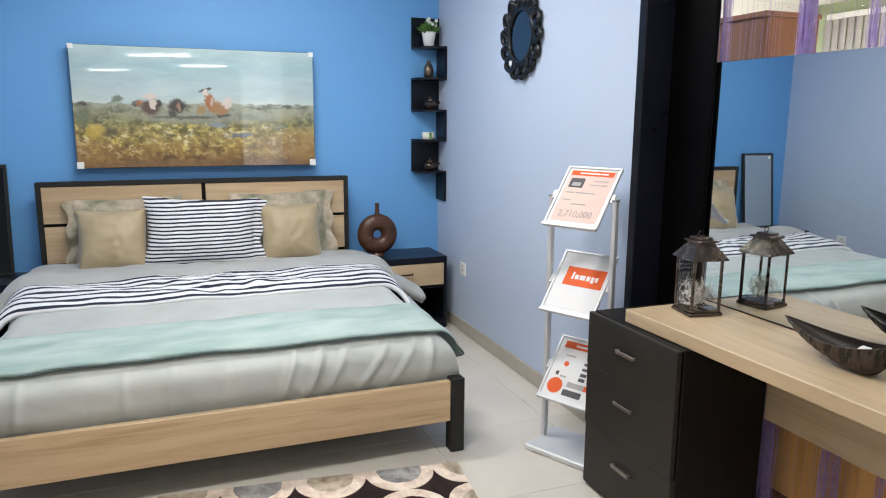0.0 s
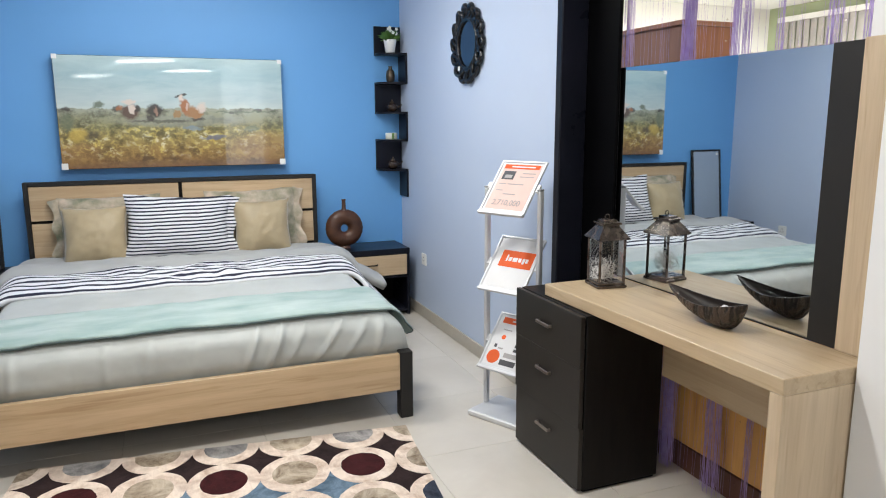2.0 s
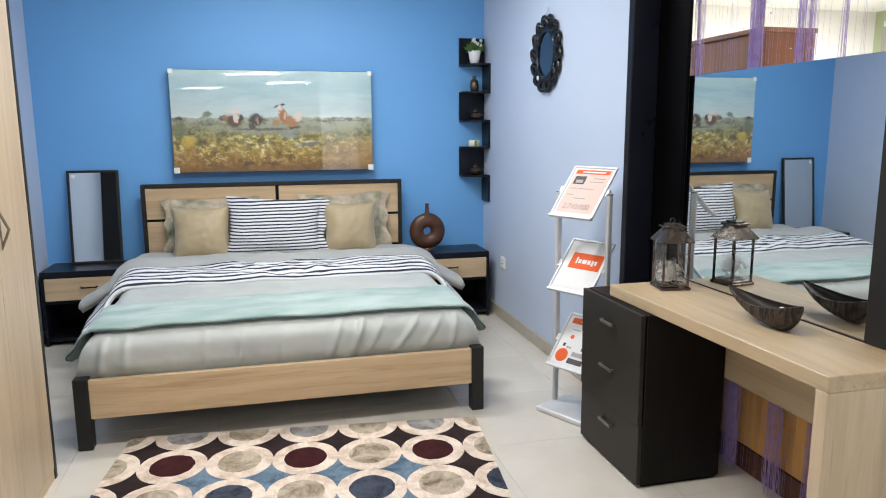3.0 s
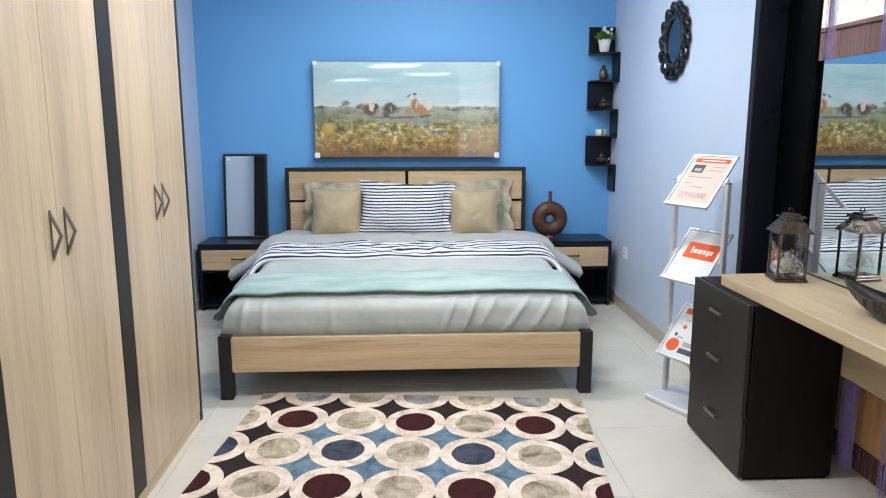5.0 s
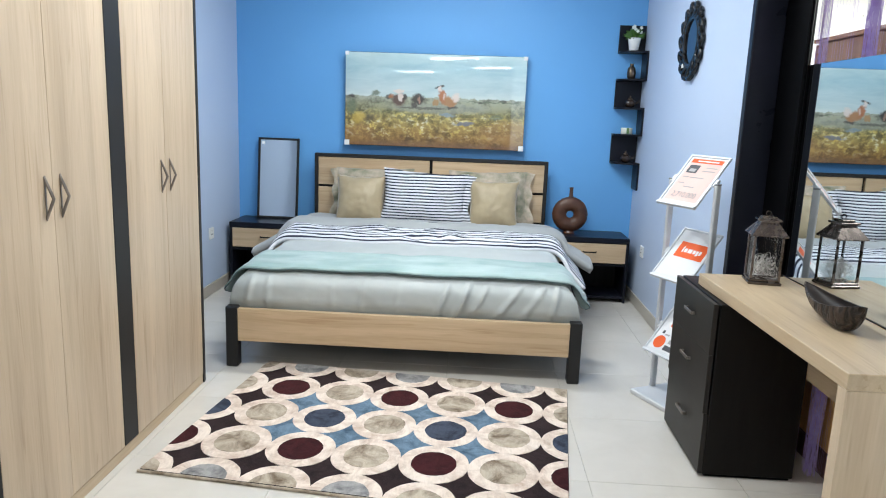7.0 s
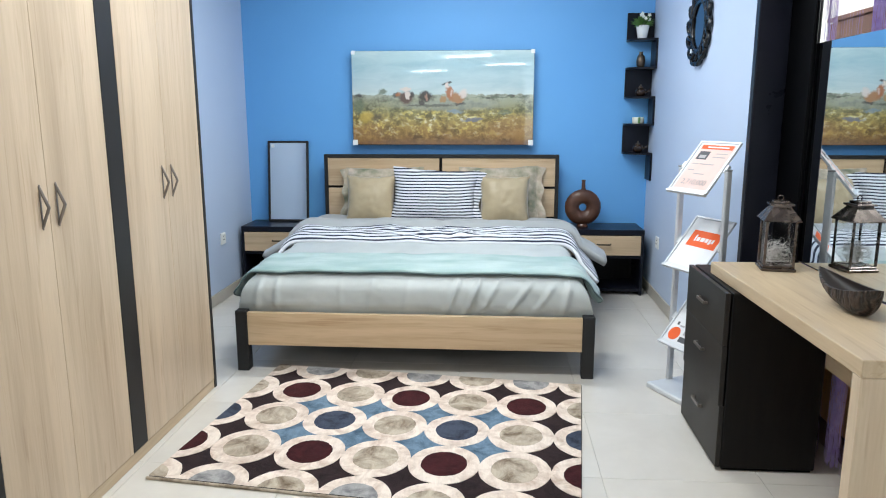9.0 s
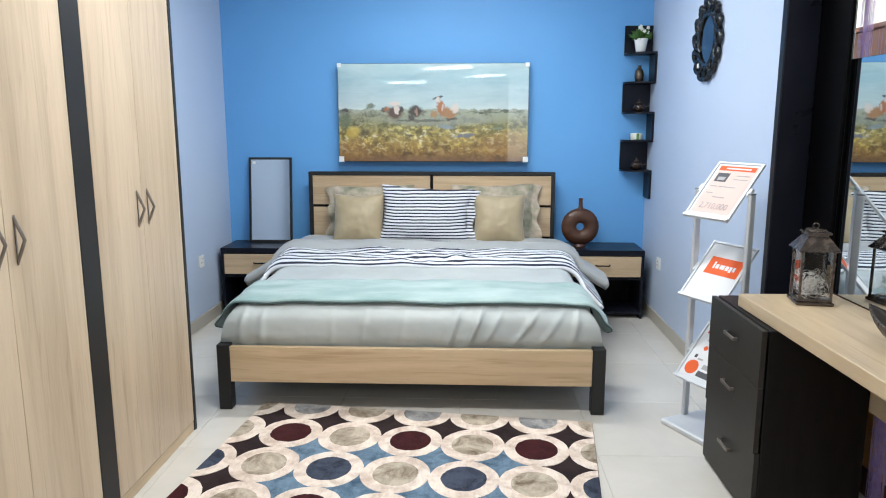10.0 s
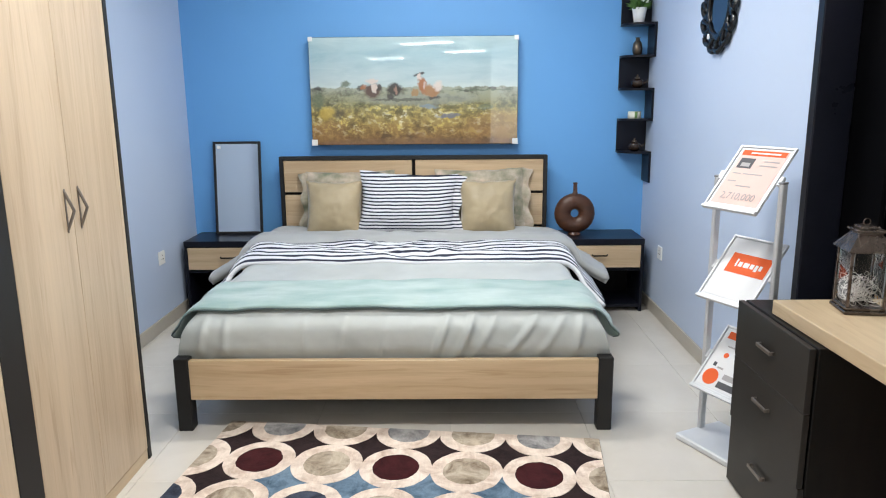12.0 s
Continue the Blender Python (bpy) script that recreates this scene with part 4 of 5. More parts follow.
def socket(name, x, y, z, sx):
    e = thing(name, (x, y, z), "white plastic wall socket plate", "socket", "wall sockets")
    pl = part("plate", box(min(x, x + sx * 0.010), max(x, x + sx * 0.010), y - 0.043, y + 0.043, z - 0.043, z + 0.043, 0.003), M["plastic"], e)
    xs = sorted((x + sx * 0.0098, x + sx * 0.0115))
    for dy, dz in ((0, 0.016), (-0.012, -0.008), (0.012, -0.008)):
        part("slot", box(xs[0], xs[1], y + dy - 0.004, y + dy + 0.004, z + dz - 0.003, z + dz + 0.003, 0), M["slot"], pl)
    part("switch", box(xs[0], xs[1] + 0.002 * (sx > 0), y + 0.022, y + 0.034, z + 0.012, z + 0.03, 0), M["plastic"], pl)


socket("wall_socket", XR, 4.357, 0.44, -1)
socket("wall_socket", XL, 4.206, 0.461, 1)


# ---- leaflet stand ----
def flat_paper(name, c1, c2):
    return mottled(name, c1, c2, 8, 0.6, 200, 0.02, 0.0005, Specular_IOR_Level=0.25)


M["paper"] = flat_paper("white_paper", (0.70, 0.70, 0.71), (0.74, 0.74, 0.75))
M["pinkpaper"] = flat_paper("pale_pink_paper", (0.70, 0.50, 0.45), (0.74, 0.54, 0.49))
M["orange"] = flat_paper("orange_red_ink", (0.70, 0.10, 0.02), (0.74, 0.12, 0.03))
M["ink"] = flat_paper("dark_grey_ink", (0.06, 0.06, 0.065), (0.10, 0.10, 0.11))
M["greyink"] = flat_paper("grey_ink", (0.35, 0.33, 0.33), (0.42, 0.40, 0.40))
M["acrylic"] = mat("clear_acrylic", (1, 1, 1), 0.03, Transmission_Weight=1.0, IOR=1.2)

M["greycap"] = mottled("grey_plastic", (0.22, 0.225, 0.235), (0.28, 0.285, 0.295), 9, 0.45)

ST = pose(1.665, 2.555, 0, 0, 0, -63.3)
stand = thing("leaflet_stand", (1.665, 2.555, 0), "grey metal leaflet stand with three tilted price boards", "display stand")
bm = box(-0.165, 0.165, -0.128, 0.128, 0.0, 0.028, 0.006)
part("base_plate", placed(bm, ST), M["alu"], stand)
for sx in (-1, 1):
    bm = box(sx * 0.151 - 0.0095, sx * 0.151 + 0.0095, -0.006, 0.022, 0.0282, 1.118, 0.003, seg=2)
    for gx in (-1, 1):
        box(sx * 0.151 + gx * 0.0055 - 0.0015, sx * 0.151 + gx * 0.0055 + 0.0015, -0.0085, -0.0061, 0.0285, 1.114, 0.0006, bm=bm)
    post = part("post", placed(bm, ST), M["alu"], stand, "grey aluminium profile")
    part("end_cap", placed(box(sx * 0.151 - 0.0105, sx * 0.151 + 0.0105, -0.0095, 0.023, 1.1182, 1.126, 0.002), ST), M["greycap"], post, "dark grey plastic cap")


def board(zc, key):
    B = ST @ pose(0, 0.006, zc, 50, 0, 0)
    w, h = 0.128, 0.148
    tray = part("board", placed(box(-w, w, -h, h, -0.006, 0.0, 0.0015), B), M["alu"], stand, "aluminium board frame")
    for x0, x1, y0, y1 in ((-w, -w + 0.010, -h, h), (w - 0.010, w, -h, h), (-w + 0.010, w - 0.010, -h, -h + 0.010), (-w + 0.010, w - 0.010, h - 0.010, h)):
        part("rim", placed(box(x0, x1, y0, y1, 0.0002, 0.006, 0.0015), B), M["alu"], tray)
    part("lip", placed(box(-w, w, -h - 0.012, -h - 0.0002, -0.006, 0.014, 0.002), B), M["alu"], tray)
    for sx in (-1, 1):
        part("bracket", placed(box(sx * 0.139 - 0.008, sx * 0.139 + 0.008, -0.02, 0.02, -0.012, 0.004, 0.002), B), M["alu"], tray)

    def bar(name, x0, x1, y0, y1, mk, z=0.0022, label=""):
        part(name, placed(box(x0, x1, y0, y1, z - 0.0005, z, 0), B), M[mk], tray, label)

    if key == "price":
        bar("paper", -0.108, 0.108, -0.128, 0.130, "pinkpaper", 0.0012)
        bar("header", -0.100, 0.100, 0.102, 0.126, "orange")
        bar("header_text", -0.06, 0.075, 0.110, 0.117, "paper", 0.0028)
        bar("photo", -0.090, -0.022, 0.040, 0.088, "ink")
        bar("photo_detail", -0.075, -0.034, 0.048, 0.066, "greyink", 0.0028)
        for x0, x1, y in ((0.02, 0.09, 0.075), (0.01, 0.09, 0.055), (-0.09, -0.05, 0.012), (-0.04, 0.05, 0.012), (-0.09, -0.05, -0.025), (-0.04, 0.03, -0.045)):
            bar("text_line", x0, x1, y, y + 0.005, "greyink")
        cu = bpy.data.curves.new("price_text", "FONT")
        cu.body, cu.size, cu.align_x = "2,710,000", 0.044, "CENTER"
        cu.extrude = 0.0002
        tmp = bpy.data.objects.new("price_text", cu)
        me = bpy.data.meshes.new_from_object(tmp)
        bm = bmesh.new()
        bm.from_mesh(me)
        part("price_text", placed(bm, B @ Matrix.Translation((0.0, -0.105, 0.0024)) @ Matrix.Diagonal((0.92, 1, 1, 1))), M["greyink"], tray, "grey printed price")
    elif key == "logo":
        bar("paper", -0.112, 0.112, -0.132, 0.134, "paper", 0.0012)
        bar("logo_block", -0.078, 0.108, -0.020, 0.070, "orange", label="orange printed block")
        for x0, x1, y0, y1 in ((-0.045, -0.036, 0.010, 0.045), (-0.030, -0.012, 0.012, 0.034), (-0.006, 0.020, 0.012, 0.034), (0.026, 0.042, 0.012, 0.034), (0.048, 0.062, 0.005, 0.034), (0.067, 0.080, 0.012, 0.034)):
            bar("logo_mark", x0, x1, y0, y1, "paper", 0.0028)
    else:
        bar("paper", -0.112, 0.112, -0.132, 0.134, "paper", 0.0012)
        bar("header", -0.095, 0.108, 0.092, 0.124, "orange")
        bar("header_text", -0.04, 0.08, 0.104, 0.112, "paper", 0.0028)
        disc = lathe([(0.036, 0.0), (0.036, 0.0005), (0.001, 0.0006)], seg=32, m=B @ Matrix.Translation((-0.066, -0.088, 0.0017)))
        part("disc", disc, M["orange"], tray, "red printed disc")
        small = lathe([(0.012, 0.0), (0.012, 0.0005), (0.001, 0.0006)], seg=20, m=B @ Matrix.Translation((-0.052, 0.018, 0.0017)))
        part("disc", small, M["orange"], tray)
        for x0, x1, y0, y1, mk in ((-0.012, 0.07, -0.082, -0.058, "greyink"), (0.07, 0.1, -0.082, -0.058, "orange"), (-0.02, 0.07, -0.122, -0.094, "ink"), (-0.085, -0.07, -0.040, -0.022, "ink"), (-0.06, -0.03, -0.045, -0.037, "greyink"), (-0.07, -0.02, 0.055, 0.061, "greyink"), (0.03, 0.06, -0.045, -0.03, "ink"), (0.03, 0.06, -0.022, -0.008, "ink"), (0.03, 0.066, 0.005, 0.016, "ink"), (0.03, 0.066, 0.03, 0.04, "ink")):
            bar("printed_bar", x0, x1, y0, y1, mk)


board(1.128, "price")
board(0.762, "logo")
board(0.372, "info")

# ---- lantern on the dressing table ----
M["copper"] = mottled("aged_copper", (0.075, 0.058, 0.050), (0.17, 0.135, 0.115), 22, 0.27, 140, 0.2, 0.001, 0.85)
M["glass"] = mat("clear_glass", (1, 1, 1), 0.01, Transmission_Weight=1.0, IOR=1.25)
M["wire"] = mottled("silver_twig", (0.42, 0.39, 0.36), (0.66, 0.63, 0.60), 30, 0.35, 100, 0.1, 0.001, 0.5)
TZ = 0.7655
LX, LY = 1.815, 2.008
LM = pose(LX, LY, TZ, 0, 0, -9)
lan = thing("lantern", (LX, LY, TZ), "aged copper lantern with glass panes and silver twigs", "lantern")
part("base", placed(box(-0.064, 0.064, -0.064, 0.064, 0, 0.012, 0.003), LM), M["copper"], lan)
part("base_step", placed(box(-0.059, 0.059, -0.059, 0.059, 0.0122, 0.022, 0.003), LM), M["copper"], lan)
for sx in (-1, 1):
    for sy in (-1, 1):
        part("post", placed(box(sx * 0.053 - 0.0045, sx * 0.053 + 0.0045, sy * 0.053 - 0.0045, sy * 0.053 + 0.0045, 0.022, 0.196, 0.0015), LM), M["copper"], lan)
    for ax in (0, 1):
        g = box(-0.046, 0.046, sx * 0.052 - 0.001, sx * 0.052 + 0.001, 0.0225, 0.1955, 0)
        ob = part("pane", placed(g, LM @ (pose(0, 0, 0, 0, 0, 90) if ax else Matrix())), M["glass"], lan, "clear glass pane")
        ob.visible_shadow = False
bm = bmesh.new()
lv = []
for hw, z in ((0.064, 0.196), (0.070, 0.200), (0.034, 0.250), (0.034, 0.256)):
    lv.append([bm.verts.new((sx * hw, sy * hw, z)) for sx, sy in ((-1, -1), (1, -1), (1, 1), (-1, 1))])
for a, b in zip(lv, lv[1:]):
    for k in range(4):
        bm.faces.new((a[k], a[(k + 1) % 4], b[(k + 1) % 4], b[k]))
bm.faces.new(lv[0])
bm.faces.new(lv[-1])
part("roof", placed(bm, LM), M["copper"], lan)
part("cap", placed(box(-0.043, 0.043, -0.043, 0.043, 0.2562, 0.264, 0.002), LM), M["copper"], lan)
part("cap_top", placed(box(-0.028, 0.028, -0.028, 0.028, 0.2642, 0.274, 0.002), LM), M["copper"], lan)
part("ring", placed(tube([(0.010 * math.cos(2 * math.pi * k / 20), 0.006, 0.2835 + 0.010 * math.sin(2 * math.pi * k / 20)) for k in range(20)], 0.0022, seg=6, closed=True), LM), M["copper"], lan, smooth=60)
rnd = random.Random(11)
bm = bmesh.new()
for k in range(46):
    p = Vector((rnd.uniform(-0.035, 0.035), rnd.uniform(-0.035, 0.035), rnd.uniform(0.026, 0.06)))
    a, curl = rnd.uniform(0, 6.28), rnd.choice((-1, 1)) * rnd.uniform(0.35, 0.9)
    pts = [p.copy()]
    for s_ in range(16):
        a += curl + rnd.uniform(-0.5, 0.5)
        p = p + 0.010 * Vector((math.cos(a) * 0.9, math.sin(a * 0.7) * 0.9, math.sin(a) * 0.8 + 0.30))
        p = Vector((max(-0.045, min(0.045, p.x)), max(-0.045, min(0.045, p.y)), max(0.026, min(0.158, p.z))))
        pts.append(p.copy())
    tube(pts, 0.0008, bm, seg=5)
part("twigs", placed(bm, LM), M["wire"], lan, "curled silver twigs", smooth=60)

# ---- wooden boat bowl ----
M["bowlwood"] = mottled("dark_carved_wood", (0.012, 0.007, 0.005), (0.060, 0.036, 0.025), 4.0, 0.45, 16, 0.8, 0.006, stretch=(9, 3.5, 9))
_m = M["bowlwood"]
_w = nd(_m, "ShaderNodeTexWave", Scale=6.0, Distortion=9.0, Detail=3.0)
ln(_m, coords(_m, (2, 7, 2)), "Vector", _w, "Vector")
_b = [q for q in _m.node_tree.nodes if q.bl_idname == "ShaderNodeBump"][0]
bump(_m, _w, "Fac", 0.7, 0.006, _b)
_r = ramp(_m, _w, "Fac", [(0.2, (0.008, 0.005, 0.004)), (0.8, (0.055, 0.035, 0.026))])
ln(_m, _r, "Color", bsdf(_m), "Base Color")
BW = pose(1.817, 1.4415, TZ, 0, 0, 93)
bowl = thing("bowl", (1.817, 1.4415, TZ), "dark carved wooden boat-shaped bowl on the table", "bowl")


def bowl_pt(inset):
    def fn(u, v):
        t = -1 + 2 * u
        L = 0.176 - inset
        w = (0.062 - inset) * max(1 - abs(t + 0.15 * (1 - t * t)) ** (2.4 if t < 0 else 1.7), 0.0) ** 0.8
        b = -1 + 2 * v
        rim = 0.070 + 0.026 * max(t, 0) ** 1.6 + 0.028 * max(-t, 0) ** 2.2
        far = max(t + 0.62, 0) / 1.62 if t > -0.62 else (-0.62 - t) / 0.38
        keel = inset * 1.2 + (rim - inset) * max(far - (0.10 if t > -0.62 else 0.0), 0.0) ** (1.25 if t > -0.62 else 1.7) * (1.13 if t > -0.62 else 0.98)
        keel = min(keel, rim - inset * 0.5)
        ang = b * math.pi / 2
        prof = 1 - math.cos(ang) ** 0.8 if abs(b) < 1 else 1.0
        carve = 0.0022 * math.sin(u * 75 + 3 * math.sin(v * 9)) * (1 - abs(b)) * (0 if inset else 1)
        return Vector((L * t, w * math.sin(ang) + carve, max(keel + (rim - keel) * prof, 0.0005)))
    return fn


part("shell", placed(grid(48, 24, bowl_pt(0.0)), BW), M["bowlwood"], bowl, smooth=60)
M["bowlinside"] = mottled("oiled_dark_wood", (0.010, 0.007, 0.006), (0.022, 0.014, 0.011), 10, 0.5, 80, 0.15, 0.002, Specular_IOR_Level=0.3)
part("lining", placed(grid(48, 24, bowl_pt(0.008)), BW), M["bowlinside"], bowl, "smooth dark inside", smooth=60)
bm = bmesh.new()
fo, fi = bowl_pt(0.0), bowl_pt(0.008)
for vv in (0.0, 1.0):
    prev = None
    for k in range(49):
        q = (bm.verts.new(fo(k / 48, vv)), bm.verts.new(fi(k / 48, vv)))
        if prev:
            bm.faces.new((prev[0], q[0], q[1], prev[1]))
        prev = q
part("rim", placed(bm, BW), M["bowlwood"], bowl)
part("price_tag", placed(box(-0.095, -0.068, -0.036, -0.014, 0.062, 0.0632, 0), BW @ pose(0, 0, 0, -16, 0, 0)), M["paper"], bowl, "small white price tag")

# ---- rug ----
def hide(name, c1, c2, scale=14):
    """Short hair: broad tone, brushed streaks and fine flecks."""
    m = mat(name, c1, 0.85, Specular_IOR_Level=0.08)
    mid = tuple(0.45 * a + 0.55 * b for a, b in zip(c1, c2))
    v = coords(m)
    n = noise_tex(m, v, scale, 8, 0.68, 0.6)
    r = ramp(m, n, "Fac", [(0.34, c1), (0.47, mid), (0.58, c2)])
    st = noise_tex(m, coords(m, (60, 11, 1), rot=(0, 0, 0.5)), 1.0, 4, 0.7, 0.8)
    sr = ramp(m, st, "Fac", [(0.32, (0.70, 0.68, 0.66)), (0.58, (1.0, 1.0, 1.0)), (0.75, (1.18, 1.18, 1.18))])
    x = mix(m, r, "Color", sr, "Color", f=0.4, mode="MULTIPLY")
    ln(m, x, 2, bsdf(m), "Base Color")
    fine = noise_tex(m, coords(m, (1, 0.35, 1), rot=(0, 0, 0.5)), 300, 2)
    bump(m, fine, "Fac", 0.5, 0.003)
    bsdf(m).inputs["Sheen Weight"].default_value = 0.06
    return m


M["r_cream"] = hide("cream_hide", (0.53, 0.40, 0.32), (0.79, 0.675, 0.585), 13)
M["r_beige"] = hide("beige_grey_hide", (0.15, 0.105, 0.068), (0.52, 0.44, 0.345), 9)
M["r_grey"] = hide("grey_hide", (0.125, 0.125, 0.135), (0.38, 0.365, 0.355), 9)
M["r_wine"] = hide("wine_red_hide", (0.024, 0.0035, 0.005), (0.052, 0.009, 0.011), 16)
M["r_navy"] = hide("navy_hide", (0.014, 0.018, 0.032), (0.060, 0.072, 0.105), 12)
M["r_dark"] = hide("dark_brown_hide", (0.013, 0.007, 0.008), (0.030, 0.017, 0.018), 14)
M["r_blue"] = hide("steel_blue_hide", (0.045, 0.085, 0.13), (0.16, 0.235, 0.315), 12)

RU0, RU1, RV0, RV1 = -0.54, 1.10, -0.612, 0.636
RM = Matrix.Translation((-0.017, 2.114, 0.0)) @ pose(0, 0, 0, 0, 0, -6.6)
rug = thing("rug", (0.25, 2.08, 0), "patchwork hide rug with cream rings and coloured discs", "rug")
part("backing", placed(box(RU0, RU1, RV0, RV1, 0.0005, 0.0085, 0.002), RM), M["r_dark"], rug, "dark brown ground of the rug")
PU, PV = 0.281, 0.3075


def clipped(bm):
    for co, no in (((RU0 + 0.002, 0, 0), (-1, 0, 0)), ((RU1 - 0.002, 0, 0), (1, 0, 0)), ((0, RV0 + 0.002, 0), (0, -1, 0)), ((0, RV1 - 0.002, 0), (0, 1, 0))):
        bmesh.ops.bisect_plane(bm, geom=bm.verts[:] + bm.edges[:] + bm.faces[:], plane_co=co, plane_no=no, clear_outer=True)
    return bm


def disc_bm(cu, cv, ru, rv, z, hole=0.0, n=44, seed=0.0, rag=0.012):
    bm = bmesh.new()
    A, B_ = [], []
    for k in range(n):
        a = 2 * math.pi * k / n
        q = 1 + 0.016 * fbm(math.cos(a) * 2 + seed, math.sin(a) * 2, seed) + rag * fbm(math.cos(a) * 7 + seed, math.sin(a) * 7, seed + 3)
        A.append((cu + ru * q * math.cos(a), cv + rv * q * math.sin(a)))
        B_.append((cu + ru * hole * math.cos(a), cv + rv * hole * math.sin(a)))
    lo, hi = z - 0.003, z
    o1 = [bm.verts.new((x, y, lo)) for x, y in A]
    o2 = [bm.verts.new((x, y, hi - 0.0012)) for x, y in A]
    o3 = [bm.verts.new((cu + (x - cu) * 0.985, cv + (y - cv) * 0.985, hi)) for x, y in A]
    for k in range(n):
        j = (k + 1) % n
        bm.faces.new((o1[k], o1[j], o2[j], o2[k]))
        bm.faces.new((o2[k], o2[j], o3[j], o3[k]))
    if hole:
        i3 = [bm.verts.new((x, y, hi)) for x, y in B_]
        for k in range(n):
            j = (k + 1) % n
            bm.faces.new((o3[k], o3[j], i3[j], i3[k]))
    else:
        bm.faces.new(o3)
    return bm


KIND = {1: ("r_beige", "r_wine"), 0: ("r_navy", "r_beige"), -1: ("r_wine", "r_beige"), 2: ("r_beige", "r_grey"), -2: ("r_beige", "r_grey")}
for row in (2, 1, 0, -1, -2):
    for k in range(-2, 5):
        cu, cv = k * PU, row * PV
        key = KIND[row][k % 2]
        ring = clipped(disc_bm(cu, cv, 0.1425, 0.1555, 0.0114 + 0.0004 * ((row + k) % 2), 0.60, seed=row * 3.1 + k))
        if ring.faces:
            part("ring", placed(ring, RM), M["r_cream"], rug, "cream hide ring")
        dsc = clipped(disc_bm(cu, cv, 0.0925, 0.0995, 0.0126, rag=0.03, seed=row * 5.7 + k * 1.3))
        if dsc.faces:
            part("disc", placed(dsc, RM), M[key], rug)
# blue four-pointed patches between the middle rows
for row in (0.5, -0.5):
    for k in range(-1, 3):
        cu, cv = (k + 0.5) * PU, row * PV
        bm = bmesh.new()
        pts = []
        for q in range(4):
            a0 = math.pi / 2 * q
            for s_ in range(8):
                a = a0 + (math.pi / 2) * s_ / 8
                th = (a - a0) - math.pi / 4
                rad = 1.0 / (math.cos(math.pi / 4 - abs(th)) + 2.4 * math.sin(math.pi / 4 - abs(th)) * 0 + 1.9 * (1 - abs(th) / (math.pi / 4)))
                pts.append((cu + 0.150 * rad * math.cos(a), cv + 0.158 * rad * math.sin(a)))
        ff = bm.faces.new([bm.verts.new((x, y, 0.0098)) for x, y in pts])
        e = bmesh.ops.extrude_face_region(bm, geom=[ff])
        bmesh.ops.translate(bm, verts=[g for g in e["geom"] if isinstance(g, bmesh.types.BMVert)], vec=(0, 0, -0.001))
        part("star_patch", placed(bm, RM), M["r_blue"], rug, "steel blue hide patch")
part("edge_binding", placed(box(RU0 - 0.004, RU1 + 0.004, RV0 - 0.010, RV0 - 0.0002, 0.0003, 0.0122, 0.003), RM), M["r_beige"], rug, "beige bound edge")

# ---- string curtain at the opening ----
M["violet"] = mottled("violet_string", (0.36, 0.26, 0.60), (0.55, 0.45, 0.76), 40, 0.5, 200, 0.1)
rnd = random.Random(3)
bm = bmesh.new()
strands = [(rnd.uniform(1.09, 2.15), 0.0004) for _ in range(44)]
for c, wd, cnt in ((2.215, 0.010, 40), (1.83, 0.009, 60), (1.86, 0.006, 30), (1.60, 0.007, 30), (1.555, 0.006, 20), (1.405, 0.005, 14), (1.21, 0.012, 20), (1.10, 0.010, 16)):
    strands += [(rnd.gauss(c, wd), 0.0008) for _ in range(cnt)]
for y, rad in strands:
    y = min(max(y, 1.085), 2.232)
    x, ph, sw = 2.028 + rnd.uniform(-0.016, 0.016), rnd.uniform(0, 6.28), rnd.uniform(0.004, 0.016)
    low = rnd.choice((0.012, 0.012, 0.03, 0.05))
    pts = [(x + 0.5 * sw * math.cos(ph + 5 * z), y + sw * math.sin(ph + 3 * z) * (1.2 - z / 3), z) for z in (low + (2.62 - low) * k / 9 for k in range(10))]
    tube(pts, rad, bm, seg=3)
cur = thing("string_curtain", (2.035, 1.55, 2.63), "violet string curtain hanging across the opening", "curtain")
part("rail", tube([(2.035, 1.062, 2.63), (2.035, 2.238, 2.63)], 0.011, seg=10), M["alu"], cur, smooth=50)
ob = part("fringe", bm, M["violet"], cur)
tagged(ob, kind="stuff")
bm = bmesh.new()
for k in range(140):
    bmesh.ops.create_icosphere(bm, subdivisions=1, radius=0.0032, matrix=Matrix.Translation((2.02 + rnd.uniform(-0.02, 0.02), rnd.uniform(1.09, 2.14), rnd.uniform(0.1, 2.5))))
ob = part("beads", bm, M["acrylic"], cur, "small clear beads")
tagged(ob, kind="stuff")

# ---- furniture beyond the curtain ----
M["amber"] = oak("amber_wood", "z", (0.72, 0.40, 0.13), (0.55, 0.28, 0.08), 0.35)
M["redwood"] = oak("red_brown_wood", "z", (0.36, 0.16, 0.10), (0.25, 0.10, 0.065), 0.35)
M["umber"] = oak("dark_umber_wood", "z", (0.12, 0.045, 0.028), (0.075, 0.028, 0.018), 0.35)


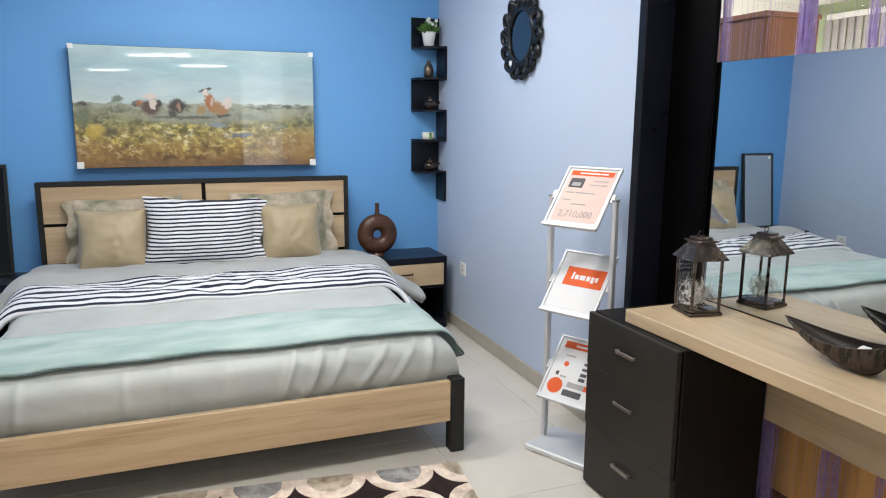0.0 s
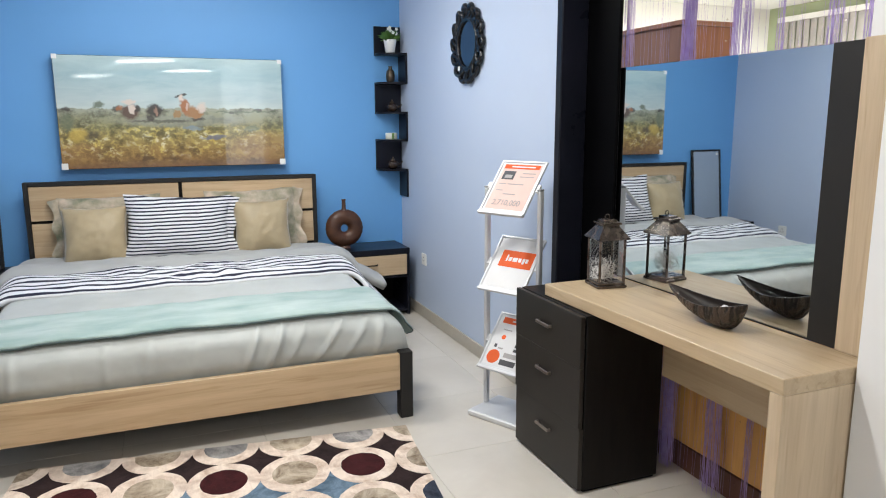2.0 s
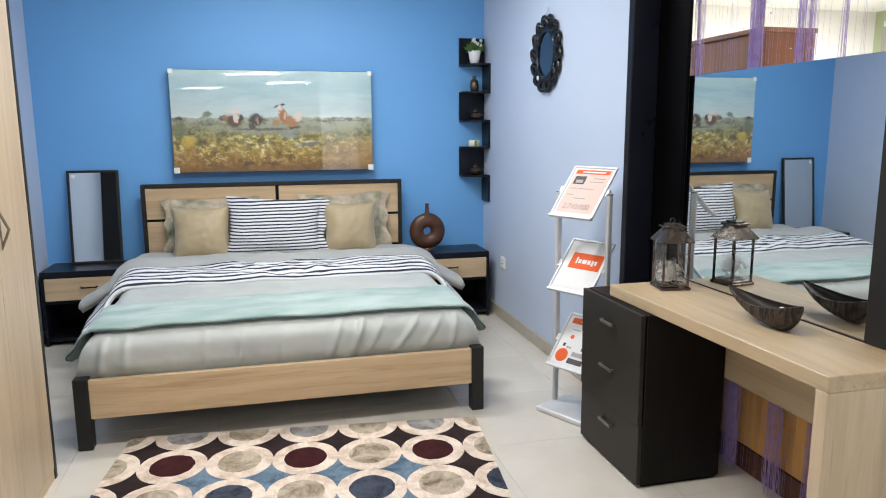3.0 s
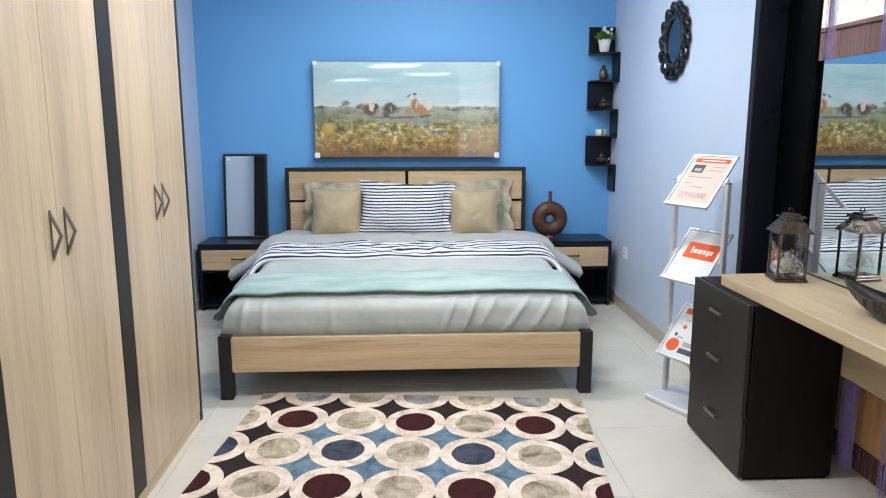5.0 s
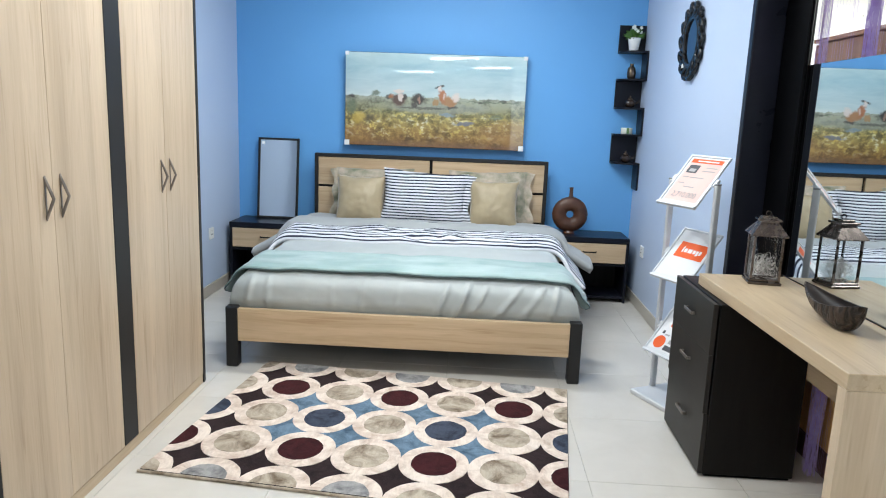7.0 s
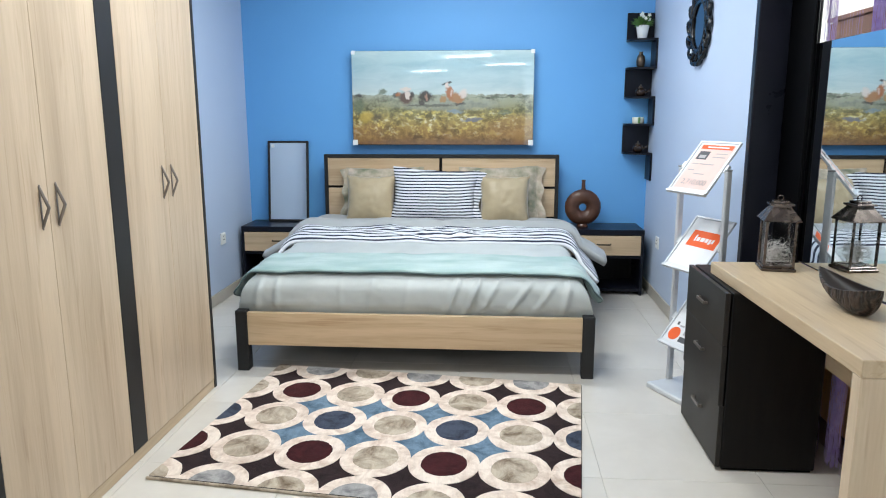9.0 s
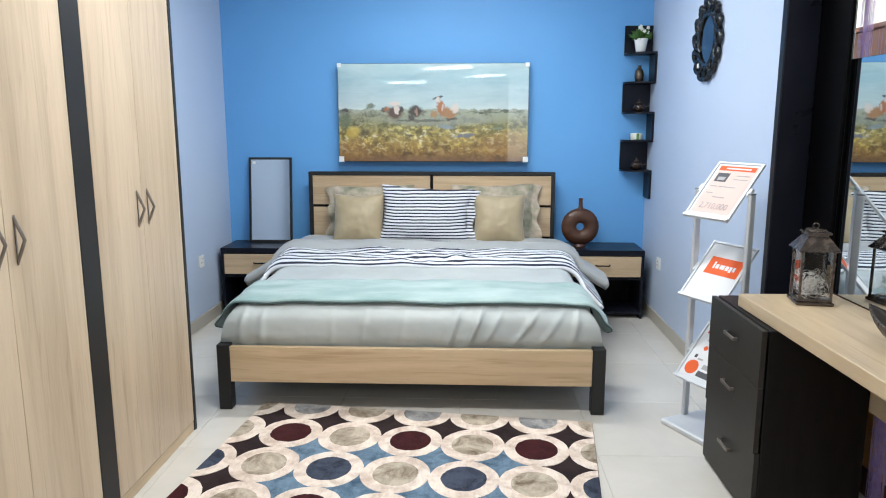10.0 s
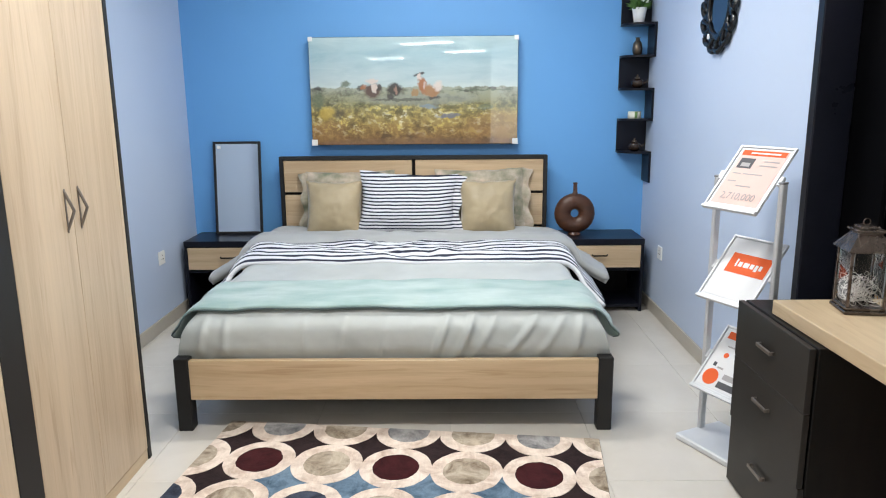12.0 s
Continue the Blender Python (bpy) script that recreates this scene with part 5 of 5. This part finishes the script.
def cabinet(x0, x1, y0, y1, h, key, label, plinth=0.1, doors=2):
    e = thing("cabinet", ((x0 + x1) / 2, (y0 + y1) / 2, 0), label, "cabinet")
    part("body", box(x0 + 0.02, x1, y0, y1, plinth, h, 0.003), M[key], e)
    part("plinth", box(x0 + 0.005, x1 - 0.01, y0 + 0.004, y1 - 0.004, 0, plinth - 0.0005, 0.002), M["umber"], e, "dark plinth")
    part("top", box(x0 - 0.012, x1 + 0.005, y0 - 0.012, y1 + 0.012, h + 0.0005, h + 0.025, 0.004), M[key], e)
    st = (y1 - y0) / doors
    for k in range(doors):
        d = part("door", box(x0, x0 + 0.0195, y0 + k * st + 0.002, y0 + (k + 1) * st - 0.002, plinth + 0.01, h - 0.01, 0.003), M[key], e)
        part("knob", lathe([(0.006, 0), (0.006, 0.012), (0.012, 0.018), (0.010, 0.026), (0.001, 0.028)], seg=14, m=Matrix(((0, 0, -1, x0), (1, 0, 0, y0 + (k + (0.9 if k % 2 == 0 else 0.1)) * st), (0, 1, 0, plinth + (h - plinth) * 0.55), (0, 0, 0, 1)))), M["bronze"], d, smooth=50)


cabinet(2.078, 2.53, 1.075, 2.60, 0.74, "amber", "amber wood sideboard with dark plinth behind the curtain", 0.105, 1)
cabinet(2.80, 3.14, 2.80, 4.00, 1.935, "redwood", "tall red-brown wooden wardrobe in the next bay", 0.08)
cabinet(5.6, 6.1, 3.4, 4.3, 1.9, "umber", "dark brown wooden cabinet by the far wall", 0.08)
M["blind"] = mottled("grey_blind_fabric", (0.34, 0.33, 0.31), (0.42, 0.40, 0.38), 10, 0.8, 300, 0.15)
bl = thing("vertical_blind", (7.15, 5.4, 2.6), "grey vertical blind on the green wall", "blind")
part("rail", box(7.12, 7.18, 4.4, 6.3, 2.56, 2.62, 0.003), M["plastic"], bl)
for k in range(20):
    y = 4.42 + k * 0.098
    part("slat", placed(box(-0.05, 0.05, -0.002, 0.002, 0.9, 2.56, 0), pose(7.14, y, 0, 0, 0, 80)), M["blind"], bl)


# ---- floor tiles ----
PITCH, TILE_X, TILE_Y = 0.605, -0.092, 2.30
tiles_bm = box(-PITCH / 2 + 0.0008, PITCH / 2 - 0.0008, -PITCH / 2 + 0.0008, PITCH / 2 - 0.0008, -0.009, 0, 0.0012)
tile_me = mesh_of("tile", tiles_bm, M["tile"])
for i in range(-5, 8):
    for j in range(-8, 6):
        ob = new("tile", tile_me)
        ob.location = (TILE_X + (i + 0.5) * PITCH, TILE_Y + (j + 0.5) * PITCH, 0)
        ob.parent = floor
far = bmesh.new()
for i in range(-14, 15):
    for j in range(-30, 8):
        if not (-5 <= i < 8 and -8 <= j < 6):
            cx, cy, hp = TILE_X + (i + 0.5) * PITCH, TILE_Y + (j + 0.5) * PITCH, PITCH / 2 - 0.0008
            far.faces.new([far.verts.new((cx + a * hp, cy + b * hp, 0)) for a, b in ((-1, -1), (1, -1), (1, 1), (-1, 1))])
ft = new("far_tiles", mesh_of("far_tiles", far, M["tile"]))
ft.parent = floor
tagged(ft, kind="stuff")
